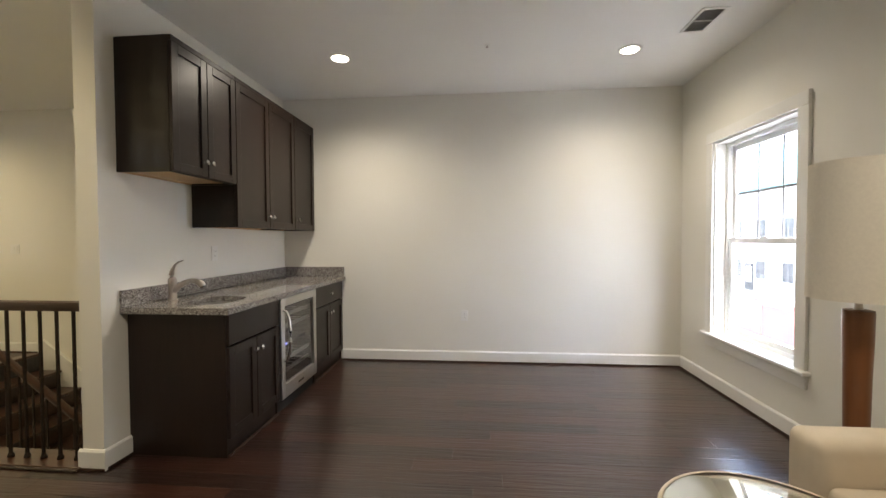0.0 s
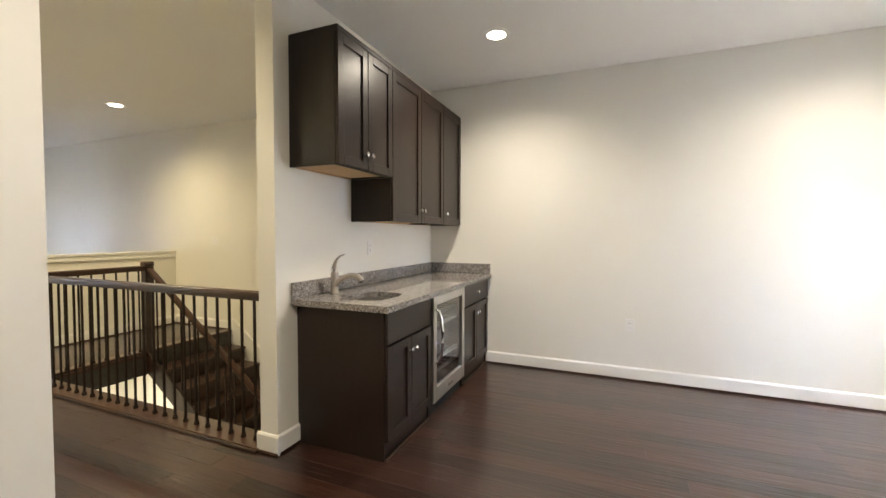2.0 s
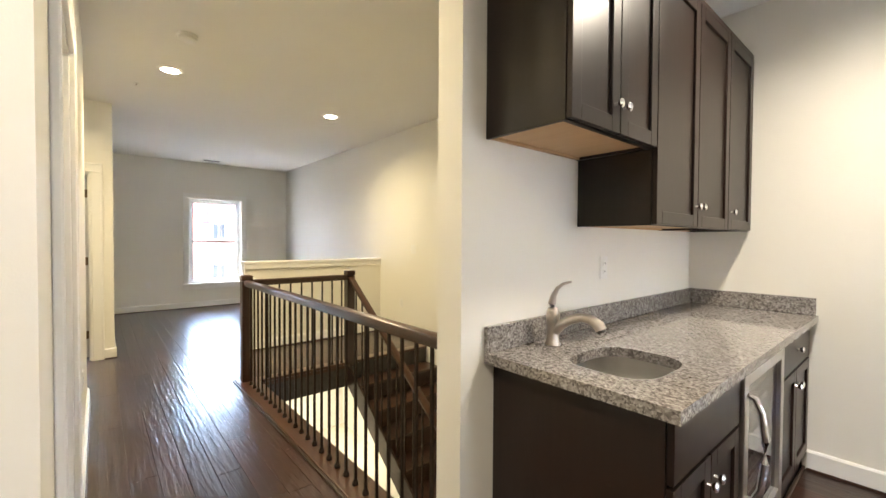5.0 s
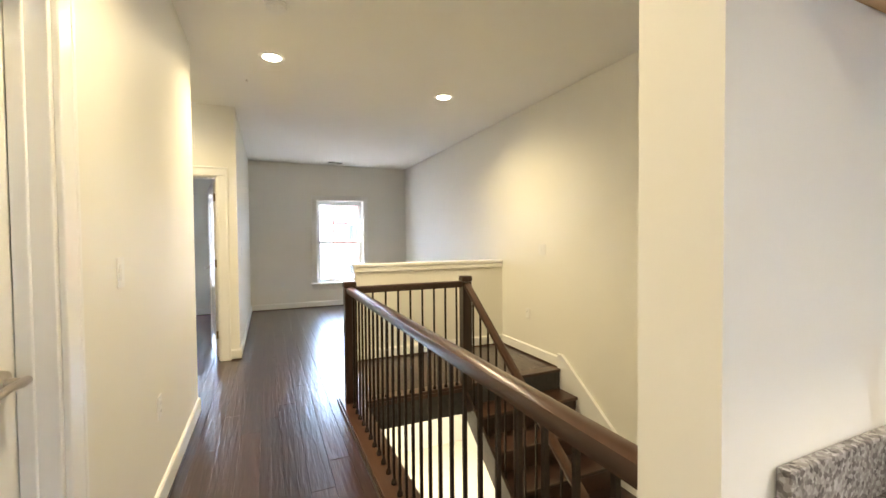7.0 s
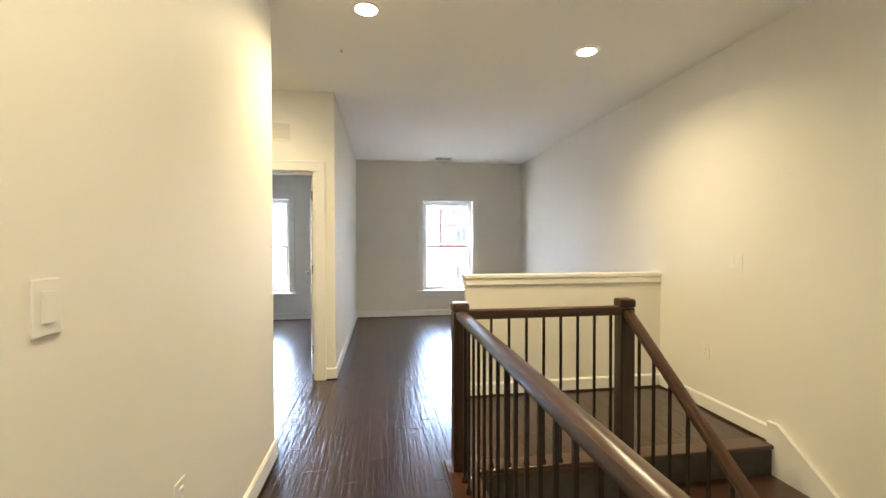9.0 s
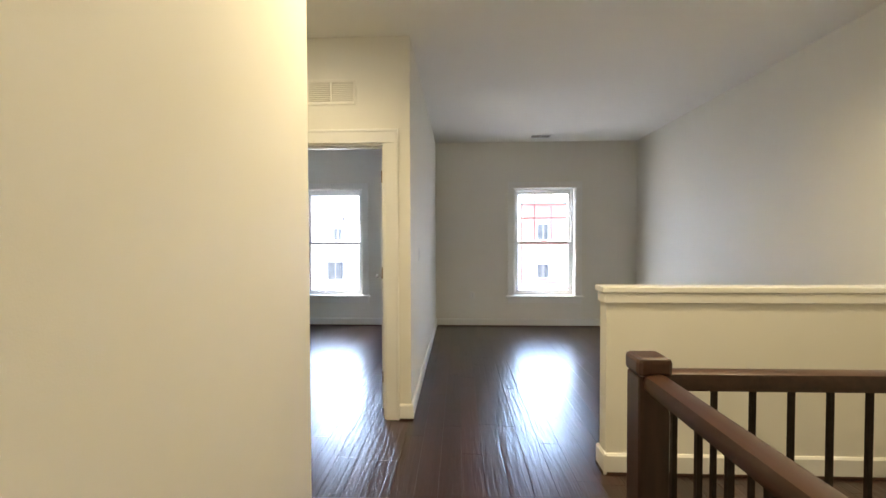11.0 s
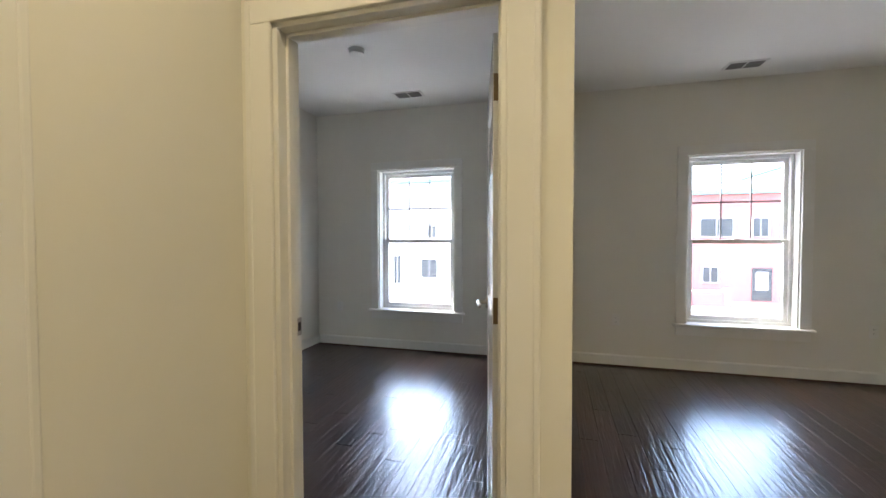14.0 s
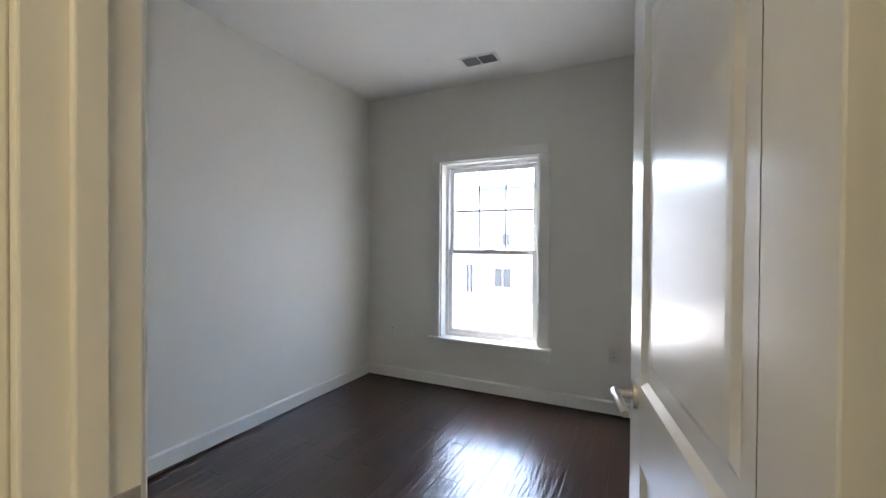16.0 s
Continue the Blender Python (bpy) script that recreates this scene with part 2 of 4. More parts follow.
def prism(bm, outline, axis, lo, hi):
    """A flat outline (pairs) pushed along an axis from lo to hi."""
    def at(p, q):
        return {"x": (q, p[0], p[1]), "y": (p[0], q, p[1]), "z": (p[0], p[1], q)}[axis]
    a = [bm.verts.new(at(p, lo)) for p in outline]
    b = [bm.verts.new(at(p, hi)) for p in outline]
    bm.faces.new(a)
    bm.faces.new(b[::-1])
    for i in range(len(a)):
        j = (i + 1) % len(a)
        bm.faces.new((a[i], b[i], b[j], a[j]))
    bmesh.ops.recalc_face_normals(bm, faces=bm.faces)
    return bm


def part(name, bm, material, parent=None, label="", smooth=False):
    me = bpy.data.meshes.new(name)
    bmesh.ops.recalc_face_normals(bm, faces=bm.faces)
    bm.to_mesh(me)
    bm.free()
    me.materials.append(material)
    if smooth:
        me.shade_smooth()
        me.set_sharp_from_angle(angle=radians(40))
    ob = new(name, me)
    ob.parent = parent
    return tagged(ob, label)


def thing(name, x, y, z, label, category, group="", kind="", rz=0.0):
    ob = new(name)
    ob.matrix_world = pose(x, y, z, 0, 0, rz)
    return tagged(ob, label, category, group, kind)


def struct(name, bm, material, label="", category="wall"):
    return tagged(part(name, bm, material), label, category, kind="structure")


def wall(name, axis, lo, hi, a, b, z0, z1, holes=(), label=""):
    """A wall that stands across an axis between lo and hi and runs from a to b, with openings (from, to, bottom, top)."""
    bm = bmesh.new()

    def piece(p, q, u, v):
        if q - p > 1e-4 and v - u > 1e-4:
            box(bm, *((lo, p, u, hi, q, v) if axis == "x" else (p, lo, u, q, hi, v)))
    at = a
    for p, q, u, v in sorted(holes):
        piece(at, p, z0, z1)
        piece(p, q, z0, u)
        piece(p, q, v, z1)
        at = q
    piece(at, b, z0, z1)
    return struct(name, bm, PAINT, label)


# ---------------------------------------------------------------- the shell
H = 2.82
NORTH, WEST, EAST, SOUTH = 4.50, -9.36, 2.83, -2.5
PX0, PX1, PY = -1.453, -1.32, 2.316       # the partition behind the wet bar
RX1 = -1.245                             # the room's west wall
HY = 1.25                               # the hall's south wall
HX = -4.605                              # where it ends
RY = 0.365                               # the recess beyond it
DX = -6.07                               # wall with the bedroom door
SY = 1.46                                # wall between bedroom and bay
WZ0, WZ1 = 0.475, 2.12
DY0, DY1, DTOP = 0.495, 1.272, 2.045
BED_S = -1.435
WIN_BAY, WIN_BED, WIN_ROOM = (2.655, 3.59), (-0.615, 0.32), (2.99, 3.935)
WELL_X, WELL_Y, STY, SHOE_Y = -4.27, 2.47, 3.37, 2.29

wall("wall_north", "y", NORTH, NORTH + 0.18, WEST - 0.18, EAST + 0.18, -3.1, H, label="long cream painted drywall wall")
wall("wall_west", "x", WEST - 0.18, WEST, BED_S - 0.18, NORTH, -0.3, H, [(*WIN_BAY, WZ0, WZ1), (*WIN_BED, WZ0, WZ1)], "painted wall with two windows")
wall("wall_east", "x", EAST, EAST + 0.18, SOUTH - 0.18, NORTH, -0.3, H, [(*WIN_ROOM, WZ0, WZ1)], "cream painted wall with a window")
wall("wall_south", "y", SOUTH - 0.18, SOUTH, PX0, EAST, -0.3, H, label="plain cream painted wall")
wall("wall_partition", "x", PX0, PX1, PY, NORTH, 0.0, H, label="painted partition wall behind the wet bar")
wall("wall_room_west", "x", RX1 - 0.12, RX1, SOUTH, HY - 0.12, -0.02, H, label="painted wall with a light switch")
wall("wall_hall_south", "y", HY - 0.12, HY, HX, RX1, -0.02, H, [(-2.385, -1.62, -0.02, DTOP)], "cream painted hall wall with a door")
wall("wall_hall_return", "x", HX, HX + 0.12, RY - 0.12, HY - 0.12, -0.02, H, label="end of the hall wall")
wall("wall_recess", "y", RY - 0.12, RY, DX - 0.115, HX, -0.02, H, [(-5.365, -4.74, -0.02, DTOP)], "painted recess wall with a closet door")
wall("wall_bedroom_door", "x", DX - 0.115, DX, RY, SY, -0.02, H, [(DY0, DY1, -0.02, DTOP)], "cream painted wall with the bedroom doorway")
wall("wall_bedroom_east", "x", DX - 0.115, DX, BED_S, RY - 0.12, -0.02, H, label="bedroom wall beside the doorway")
wall("wall_bay_south", "y", SY - 0.115, SY, WEST, DX - 0.115, -0.02, H, label="painted wall between bedroom and loft")
wall("wall_bedroom_south", "y", BED_S - 0.18, BED_S, WEST, DX, -0.3, H, label="pale grey painted bedroom wall")
wall("wall_closet_south", "y", -1.1, -0.98, DX, HX + 0.12, -0.02, H, label="plain closet wall")
wall("wall_closet_east", "x", HX, HX + 0.12, -0.98, RY - 0.12, -0.02, H, label="plain closet side wall")
wall("wall_stairwell_east", "x", PX0, PX1, WELL_Y, NORTH, -3.1, 0.0, label="plain wall at the end of the stairwell")
wall("wall_stairwell_west", "x", -6.75, -6.63, WELL_Y - 0.12, NORTH, -3.1, -0.26, label="white wall below the landing")
wall("wall_stairwell_south", "y", WELL_Y - 0.12, WELL_Y - 0.012, -6.63, PX0, -3.1, -0.26, label="white stairwell wall below the hall floor")
struct("ceiling", boxed(WEST - 0.18, SOUTH - 0.18, H, EAST + 0.18, NORTH + 0.18, H + 0.15), CEIL, "flat off-white painted ceiling", "ceiling")

fl = bmesh.new()
box(fl, WEST, -1.6, -0.26, WELL_X - 0.012, NORTH, -0.018)
box(fl, WELL_X - 0.012, -1.1, -0.26, PX0, WELL_Y - 0.012, -0.018)
box(fl, PX0, SOUTH, -0.26, EAST, NORTH, -0.018)
FLOOR = struct("floor", fl, SLOT, "dark espresso stained hand-scraped wooden plank floor", "floor")
struct("floor_lower", boxed(-6.63, WELL_Y - 0.012, -1.9, PX0, NORTH, -1.81), CARPET, "cream carpeted lower landing below the stairs", "floor")


# ---------------------------------------------------------------- baseboards and casings
def baseboard(axis, face, side, a, b):
    """A board on the wall face; side is the way it stands out."""
    t, h = 0.016 * side, 0.118
    prof = [(face, 0.001), (face + t, 0.001), (face + t, h - 0.012), (face + t * 0.45, h), (face, h)]
    bm = bmesh.new()
    prism(bm, prof, "y" if axis == "x" else "x", a, b)
    struct("baseboard", bm, TRIM, "white painted wooden baseboard", "baseboard")
    sh = bmesh.new()
    s0, s1 = sorted((face + t, face + t + 0.006 * side))
    box(sh, *((s0, a, 0.0005, s1, b, 0.016) if axis == "x" else (a, s0, 0.0005, b, s1, 0.016)), 0.004)
    struct("baseboard", sh, RAILW, "dark stained shoe moulding along the floor", "baseboard")


baseboard("y", NORTH, -1, -0.675, EAST)
baseboard("y", NORTH, -1, WEST, -5.522)
baseboard("y", NORTH, -1, -5.42, -4.33)
baseboard("x", EAST, -1, SOUTH, NORTH - 0.03)
baseboard("y", PY, -1, PX0 - 0.017, PX1 + 0.017)
baseboard("x", PX1, 1, PY, 2.488)
baseboard("x", RX1, 1, SOUTH, HY)
baseboard("y", HY, 1, HX - 0.017, -2.486)
baseboard("y", HY, 1, -1.52, RX1 + 0.017)
baseboard("x", HX, -1, RY, HY)
baseboard("y", RY, 1, DX, -5.466)
baseboard("x", DX, 1, DY1 + 0.102, SY + 0.017)
baseboard("y", SY, 1, WEST, DX + 0.017)
baseboard("x", WEST, 1, SY + 0.03, NORTH - 0.03)
baseboard("x", WEST, 1, BED_S + 0.03, SY - 0.15)
baseboard("y", BED_S, 1, WEST, DX - 0.12)
baseboard("y", SY - 0.115, -1, WEST, DX - 0.12)
baseboard("x", DX - 0.115, -1, BED_S + 0.03, DY0 - 0.1)
baseboard("x", -5.42, 1, 2.65, NORTH - 0.03)
baseboard("x", -5.52, -1, 2.65, NORTH - 0.03)
baseboard("y", 2.65, -1, -5.537, -5.403)


def casing(axis, face, side, a, b, top, w=0.098):
    """Flat casing round a doorway, with a raised outer band."""
    ob = thing("door_casing", 0, 0, 0, "white painted door casing", "trim", kind="structure")
    t = 0.018 * side

    def strip(name, p, q, u, v, d, edge):
        lo, hi = sorted((face, face + d))
        part(name, boxed(*((lo, p, u, hi, q, v) if axis == "x" else (p, lo, u, q, hi, v)), edge), TRIM, ob)
    strip("side_casing", a - w, a - 0.004, 0, top, t, 0.004)
    strip("side_casing", b + 0.004, b + w, 0, top, t, 0.004)
    strip("head_casing", a - w, b + w, top + 0.001, top + w, t, 0.004)
    strip("outer_band", a - w - 0.003, a - w + 0.018, 0, top + w - 0.02, t * 1.2, 0.005)
    strip("outer_band", b + w - 0.018, b + w + 0.003, 0, top + w - 0.02, t * 1.2, 0.005)
    strip("outer_band", a - w - 0.003, b + w + 0.003, top + w - 0.018, top + w + 0.003, t * 1.2, 0.005)


def jamb(axis, lo, hi, a, b, top, stop_at):
    """Lining of a doorway through a wall, with door stops."""
    ob = thing("door_jamb", 0, 0, 0, "white painted door frame lining the opening", "door frame", kind="structure")

    def piece(name, p, q, u, v, c, d, e=0.003):
        part(name, boxed(*((c, p, u, d, q, v) if axis == "x" else (p, c, u, q, d, v)), e), TRIM, ob)
    piece("side_jamb", a - 0.004, a + 0.015, 0, top, lo - 0.002, hi + 0.002)
    piece("side_jamb", b - 0.015, b + 0.004, 0, top, lo - 0.002, hi + 0.002)
    piece("head_jamb", a, b, top - 0.015, top + 0.004, lo - 0.002, hi + 0.002)
    s0, s1 = stop_at
    piece("door_stop", a + 0.015, a + 0.027, 0, top - 0.015, s0, s1)
    piece("door_stop", b - 0.027, b - 0.015, 0, top - 0.015, s0, s1)
    piece("door_stop", a + 0.015, b - 0.015, top - 0.027, top - 0.015, s0, s1)


casing("x", DX, 1, DY0, DY1, DTOP)
casing("x", DX - 0.115, -1, DY0, DY1, DTOP)
jamb("x", DX - 0.115, DX, DY0, DY1, DTOP, (DX - 0.075, DX - 0.04))
casing("y", HY, 1, -2.385, -1.62, DTOP)
jamb("y", HY - 0.12, HY, -2.385, -1.62, DTOP, (HY - 0.08, HY - 0.045))
casing("y", RY, 1, -5.365, -4.74, DTOP)
jamb("y", RY - 0.12, RY, -5.365, -4.74, DTOP, (RY - 0.08, RY - 0.045))


# ---------------------------------------------------------------- doors
def panel_leaf(ob, w, h, t):
    """A two-panel slab of stiles, rails and sunk, moulded panels; hinge edge at x = 0, thickness centred on y = 0."""
    st, mid0, mid1, bot, top = 0.115, 0.86, 1.02, 0.21, h - 0.13
    part("stile", boxed(0, -t / 2, 0, st, t / 2, h, 0.002), DOORP, ob)
    part("stile", boxed(w - st, -t / 2, 0, w, t / 2, h, 0.002), DOORP, ob)
    for z0, z1 in ((0, bot), (mid0, mid1), (top, h)):
        part("cross_rail", boxed(st, -t / 2, z0, w - st, t / 2, z1), DOORP, ob)
    for z0, z1 in ((bot, mid0), (mid1, top)):
        bm = bmesh.new()
        for sgn in (-1, 1):
            loops = []
            for inset, depth in ((0.0, 0.5), (0.006, 0.5), (0.022, 0.2), (0.06, 0.2), (0.075, 0.36), (0.09, 0.38)):
                a, b, u, v, yy = st + inset, w - st - inset, z0 + inset, z1 - inset, sgn * t * depth * 0.998
                loops.append([bm.verts.new(p) for p in ((a, yy, u), (b, yy, u), (b, yy, v), (a, yy, v))])
            for p, q in zip(loops, loops[1:]):
                for k in range(4):
                    bm.faces.new((p[k], p[(k + 1) % 4], q[(k + 1) % 4], q[k]))
            bm.faces.new(loops[-1])
        part("panel", bm, DOORP, ob)


def door(name, hx, hy, rz, w, label, hinge_side=1):
    """A hung door leaf; it runs from its hinge along the turned x axis."""
    ob = thing(name, hx, hy, 0.008, label, "door", kind="structure", rz=rz)
    panel_leaf(ob, w, 2.0, 0.035)
    for sgn in (-1, 1):
        hb = bmesh.new()
        kx, kz = w - 0.07, 0.99
        cyl(hb, (kx, sgn * 0.017, kz), (kx, sgn * 0.027, kz), 0.032, 0.030, 24)
        cyl(hb, (kx, sgn * 0.026, kz), (kx, sgn * 0.062, kz), 0.011, 0.010, 16)
        tube(hb, [(kx + 0.012, sgn * 0.062, kz), (kx - 0.02, sgn * 0.064, kz), (kx - 0.06, sgn * 0.062, kz + 0.003), (kx - 0.112, sgn * 0.058, kz - 0.006)], [0.011, 0.0115, 0.0095, 0.008])
        part("door_handle", hb, NICKEL, ob, "satin nickel lever handle", True)
    for z in (0.25, 1.07, 1.82):
        hg = boxed(-0.004, -0.016, z - 0.045, -0.0005, 0.016, z + 0.045, 0.001)
        for k in range(3):
            cyl(hg, (-0.014, hinge_side * 0.024, z - 0.046 + k * 0.031), (-0.014, hinge_side * 0.024, z - 0.0165 + k * 0.031), 0.0065, seg=12)
        box(hg, -0.014, hinge_side * 0.0165 - 0.004, z - 0.044, -0.0005, hinge_side * 0.0165 + 0.004, z + 0.044, 0.001)
        part("hinge", hg, BRONZE, ob, "satin metal butt hinge", True)
    part("latch_plate", boxed(w - 0.0004, -0.012, 0.96, w + 0.0015, 0.012, 1.02), NICKEL, ob, "metal latch plate")
    return ob


door("door_bedroom", -6.253, 1.226, 190.5, 0.765, "white two-panel bedroom door standing open", -1)
door("door_hall", -1.637, HY - 0.10, 180, 0.732, "white two-panel hall door, closed", 1)
door("door_closet", -5.33, RY - 0.135, -86, 0.585, "white closet door standing open inward", -1)
# hinge leaves let into the jambs, and the strike plate
for nm, x0, y0, x1, y1 in (("jamb_hinge", DX - 0.112, DY1 - 0.0195, DX - 0.078, DY1 - 0.0145), ("jamb_hinge", -5.3505, RY - 0.118, -5.3455, RY - 0.084)):
    for z in (0.258, 1.078, 1.828):
        tagged(part(nm, boxed(x0, y0, z - 0.045, x1, y1, z + 0.045, 0.0015), BRONZE), "satin metal hinge leaf on the door frame", "hinge", "frame hinges")
sp = thing("strike_plate", 0, 0, 0, "small nickel strike plate on the door frame", "strike plate")
part("plate", boxed(DX - 0.112, DY0 + 0.0135, 0.97, DX - 0.082, DY0 + 0.0175, 1.035, 0.001), NICKEL, sp)
part("latch_hole", boxed(DX - 0.105, DY0 + 0.0165, 0.987, DX - 0.09, DY0 + 0.0185, 1.018), SLOT, sp)


# ---------------------------------------------------------------- windows
def window(name, face, side, y0, y1, label):
    """Double-hung window in a wall across x; side points into the room."""
    ob = thing(name, 0, 0, 0, label, "window", kind="structure")
    s = side

    def bx(nm, d0, d1, a, b, u, v, m=TRIM, e=0.003, lab=""):
        lo, hi = sorted((face + s * d0, face + s * d1))
        return part(nm, boxed(lo, a, u, hi, b, v, e), m, ob, lab)
    w = 0.09
    bx("side_casing", 0, 0.02, y0 - w, y0, WZ0, WZ1)
    bx("side_casing", 0, 0.02, y1, y1 + w, WZ0, WZ1)
    bx("head_casing", 0, 0.022, y0 - w, y1 + w, WZ1 + 0.0005, WZ1 + w)
    bx("window_sill", -0.10, 0.055, y0 - w - 0.025, y1 + w + 0.025, WZ0 - 0.028, WZ0 - 0.0005, e=0.008)
    bx("apron", 0, 0.018, y0 - w, y1 + w, WZ0 - 0.118, WZ0 - 0.0285)
    bx("side_jamb", -0.178, -0.001, y0 - 0.002, y0 + 0.014, WZ0, WZ1)
    bx("side_jamb", -0.178, -0.001, y1 - 0.014, y1 + 0.002, WZ0, WZ1)
    bx("head_jamb", -0.178, -0.001, y0 + 0.014, y1 - 0.014, WZ1 - 0.014, WZ1 + 0.002)
    a, b, u, v = y0 + 0.014, y1 - 0.014, WZ0, WZ1 - 0.014
    mid = (u + v) / 2 - 0.01
    bx("window_frame", -0.17, -0.09, a, a + 0.03, u, v, VINYL)
    bx("window_frame", -0.17, -0.09, b - 0.03, b, u, v, VINYL)
    bx("window_frame", -0.17, -0.09, a + 0.03, b - 0.03, v - 0.03, v, VINYL)
    bx("window_frame", -0.17, -0.09, a + 0.03, b - 0.03, u, u + 0.03, VINYL)
    a, b, u, v = a + 0.03, b - 0.03, u + 0.03, v - 0.03
    for nm, d0, d1, lo, hi in (("upper_sash", -0.16, -0.13, mid - 0.02, v), ("lower_sash", -0.128, -0.10, u, mid + 0.02)):
        f = bmesh.new()
        l0, l1 = sorted((face + s * d0, face + s * d1))
        box(f, l0, a, lo, l1, a + 0.038, hi, 0.003)
        box(f, l0, b - 0.038, lo, l1, b, hi, 0.003)
        box(f, l0, a + 0.038, lo, l1, b - 0.038, lo + 0.04, 0.003)
        box(f, l0, a + 0.038, hi - 0.04, l1, b - 0.038, hi, 0.003)
        sash = part(nm, f, VINYL, ob)
        dm = (l0 + l1) / 2
        pane = part("pane", boxed(dm - 0.002, a + 0.037, lo + 0.039, dm + 0.002, b - 0.037, hi - 0.039), GLASS, sash, "clear window glass")
        pane.visible_shadow = False
        if nm == "upper_sash":
            for k in (1, 2):
                yy = a + 0.038 + (b - a - 0.076) * k / 3
                part("muntin", boxed(dm - 0.005, yy - 0.0065, lo + 0.04, dm + 0.005, yy + 0.0065, hi - 0.04), GRID, sash)
            zz = (lo + hi) / 2
            part("muntin", boxed(dm - 0.0065, a + 0.038, zz - 0.0085, dm + 0.0065, b - 0.038, zz + 0.0085), GRID, sash)
    lk = boxed(*(sorted((face - s * 0.10, face - s * 0.125))[0], (y0 + y1) / 2 - 0.03, mid + 0.02, sorted((face - s * 0.10, face - s * 0.125))[1], (y0 + y1) / 2 + 0.03, mid + 0.032), 0.003)
    part("sash_lock", lk, VINYL, ob)
    return ob


window("window_bay", WEST, 1, *WIN_BAY, "white double-hung window with divided upper sash")
window("window_bedroom", WEST, 1, *WIN_BED, "white double-hung bedroom window with divided upper sash")
window("window_room", EAST, -1, *WIN_ROOM, "white double-hung window beside the lamp")


# ---------------------------------------------------------------- half wall
struct("wall_half", boxed(-5.52, 2.65, 0, -5.42, NORTH, 1.01), PAINT, "cream painted half wall beside the landing")
cap = thing("half_wall_cap", 0, 0, 0, "white painted wooden cap on the half wall", "wall cap", kind="structure")
part("top_board", boxed(-5.54, 2.625, 1.035, -5.40, NORTH, 1.068, 0.005), TRIM, cap)
part("moulding", boxed(-5.533, 2.636, 0.975, -5.407, NORTH, 1.0345, 0.006), TRIM, cap)

# ---------------------------------------------------------------- stairs
RISE, RUN, SX = 0.19, 0.26, -4.30
stairs = thing("staircase", SX, STY, 0, "dark stained wooden staircase going down", "stairs")
for k in range(1, 12):
    x0 = SX + RUN * (k - 1)
    part("tread", boxed(x0 - 0.015 - SX, 0.031, -RISE * k - 0.028, x0 + RUN + 0.028 - SX, NORTH - STY - 0.03, -RISE * k, 0.006), RAILW, stairs)
for k in range(12):
    x0 = SX + RUN * k
    part("riser", boxed(x0 - 0.018 - SX, 0.031, -RISE * (k + 1) - 0.02, x0 - SX, NORTH - STY - 0.03, -RISE * k - (0.0285 if k else 0.02), 0.001), RAILW, stairs)
nose = boxed(-0.09, -0.95, -0.022, 0.032, NORTH - STY - 0.002, 0.006, 0.006)
part("landing_nosing", nose, POSTW, stairs)
L = 11 * RUN
st = bmesh.new()
prism(st, [(-0.01, -0.0), (0.02, 0.0), (L, -RISE * 11 + 0.05), (L, -RISE * 11 - 0.20), (0.02, -0.235), (-0.01, -0.06)], "y", 0.008, 0.03)
part("stringer", st, RAILW, stairs)
sk = bmesh.new()
prism(sk, [(-0.02, 0.0), (-0.02, 0.135), (0.06, 0.135), (L, -RISE * (L / RUN) + 0.20), (L, -RISE * (L / RUN) - 0.10), (0.0, -0.2)], "y", NORTH - STY - 0.028, NORTH - STY - 0.006)
part("skirt_board", sk, TRIM, stairs, "white painted skirt board against the wall")
skc = bmesh.new()
prism(skc, [(0.06, 0.135), (L, -RISE * (L / RUN) + 0.20), (L, -RISE * (L / RUN) + 0.215), (0.055, 0.152), (-0.02, 0.15), (-0.02, 0.135)], "y", NORTH - STY - 0.034, NORTH - STY - 0.004)
part("skirt_moulding", skc, TRIM, stairs)

# ---------------------------------------------------------------- balustrade
RAILZ, RY0, GX, GY = 0.956, 2.371, -4.30, 3.42


def newel(x, y, label):
    ob = thing("newel_post", x, y, 0, label, "newel post", "newel posts")
    part("post", boxed(-0.044, -0.044, -0.05, 0.044, 0.044, 0.945, 0.006), POSTW, ob)
    cp = bmesh.new()
    box(cp, -0.050, -0.050, 0.9455, 0.050, 0.050, 1.0, 0.014)
    part("cap", cp, POSTW, ob)
    return ob


newel(GX, RY0, "dark stained square newel post at the hall corner")
newel(GX, GY, "dark stained square newel post at the stair head")
RAIL_PROFILE = [(-0.030, -0.045), (0.030, -0.045), (0.034, -0.02), (0.028, -0.006), (0.012, 0.0), (-0.012, 0.0), (-0.028, -0.006), (-0.034, -0.02)]


def rail(name, a, b, label):
    """A moulded handrail from a to b, whose upper edge passes through both."""
    a, b = Vector(a), Vector(b)
    d = (b - a).normalized()
    side = d.cross(Vector((0, 0, 1))).normalized()
    ob = thing(name, 0, 0, 0, label, "handrail", "handrails")
    for nm, prof in (("grip", RAIL_PROFILE), ("fillet", [(-0.017, -0.058), (0.017, -0.058), (0.017, -0.0455), (-0.017, -0.0455)])):
        bm = bmesh.new()
        n = len(prof)
        ends = [[bm.verts.new(p + side * u + Vector((0, 0, v))) for u, v in prof] for p in (a, b)]
        bm.faces.new(ends[0])
        bm.faces.new(ends[1][::-1])
        for i in range(n):
            j = (i + 1) % n
            bm.faces.new((ends[0][i], ends[1][i], ends[1][j], ends[0][j]))
        part(nm, bm, RAILW, ob, smooth=nm == "grip")
    return ob


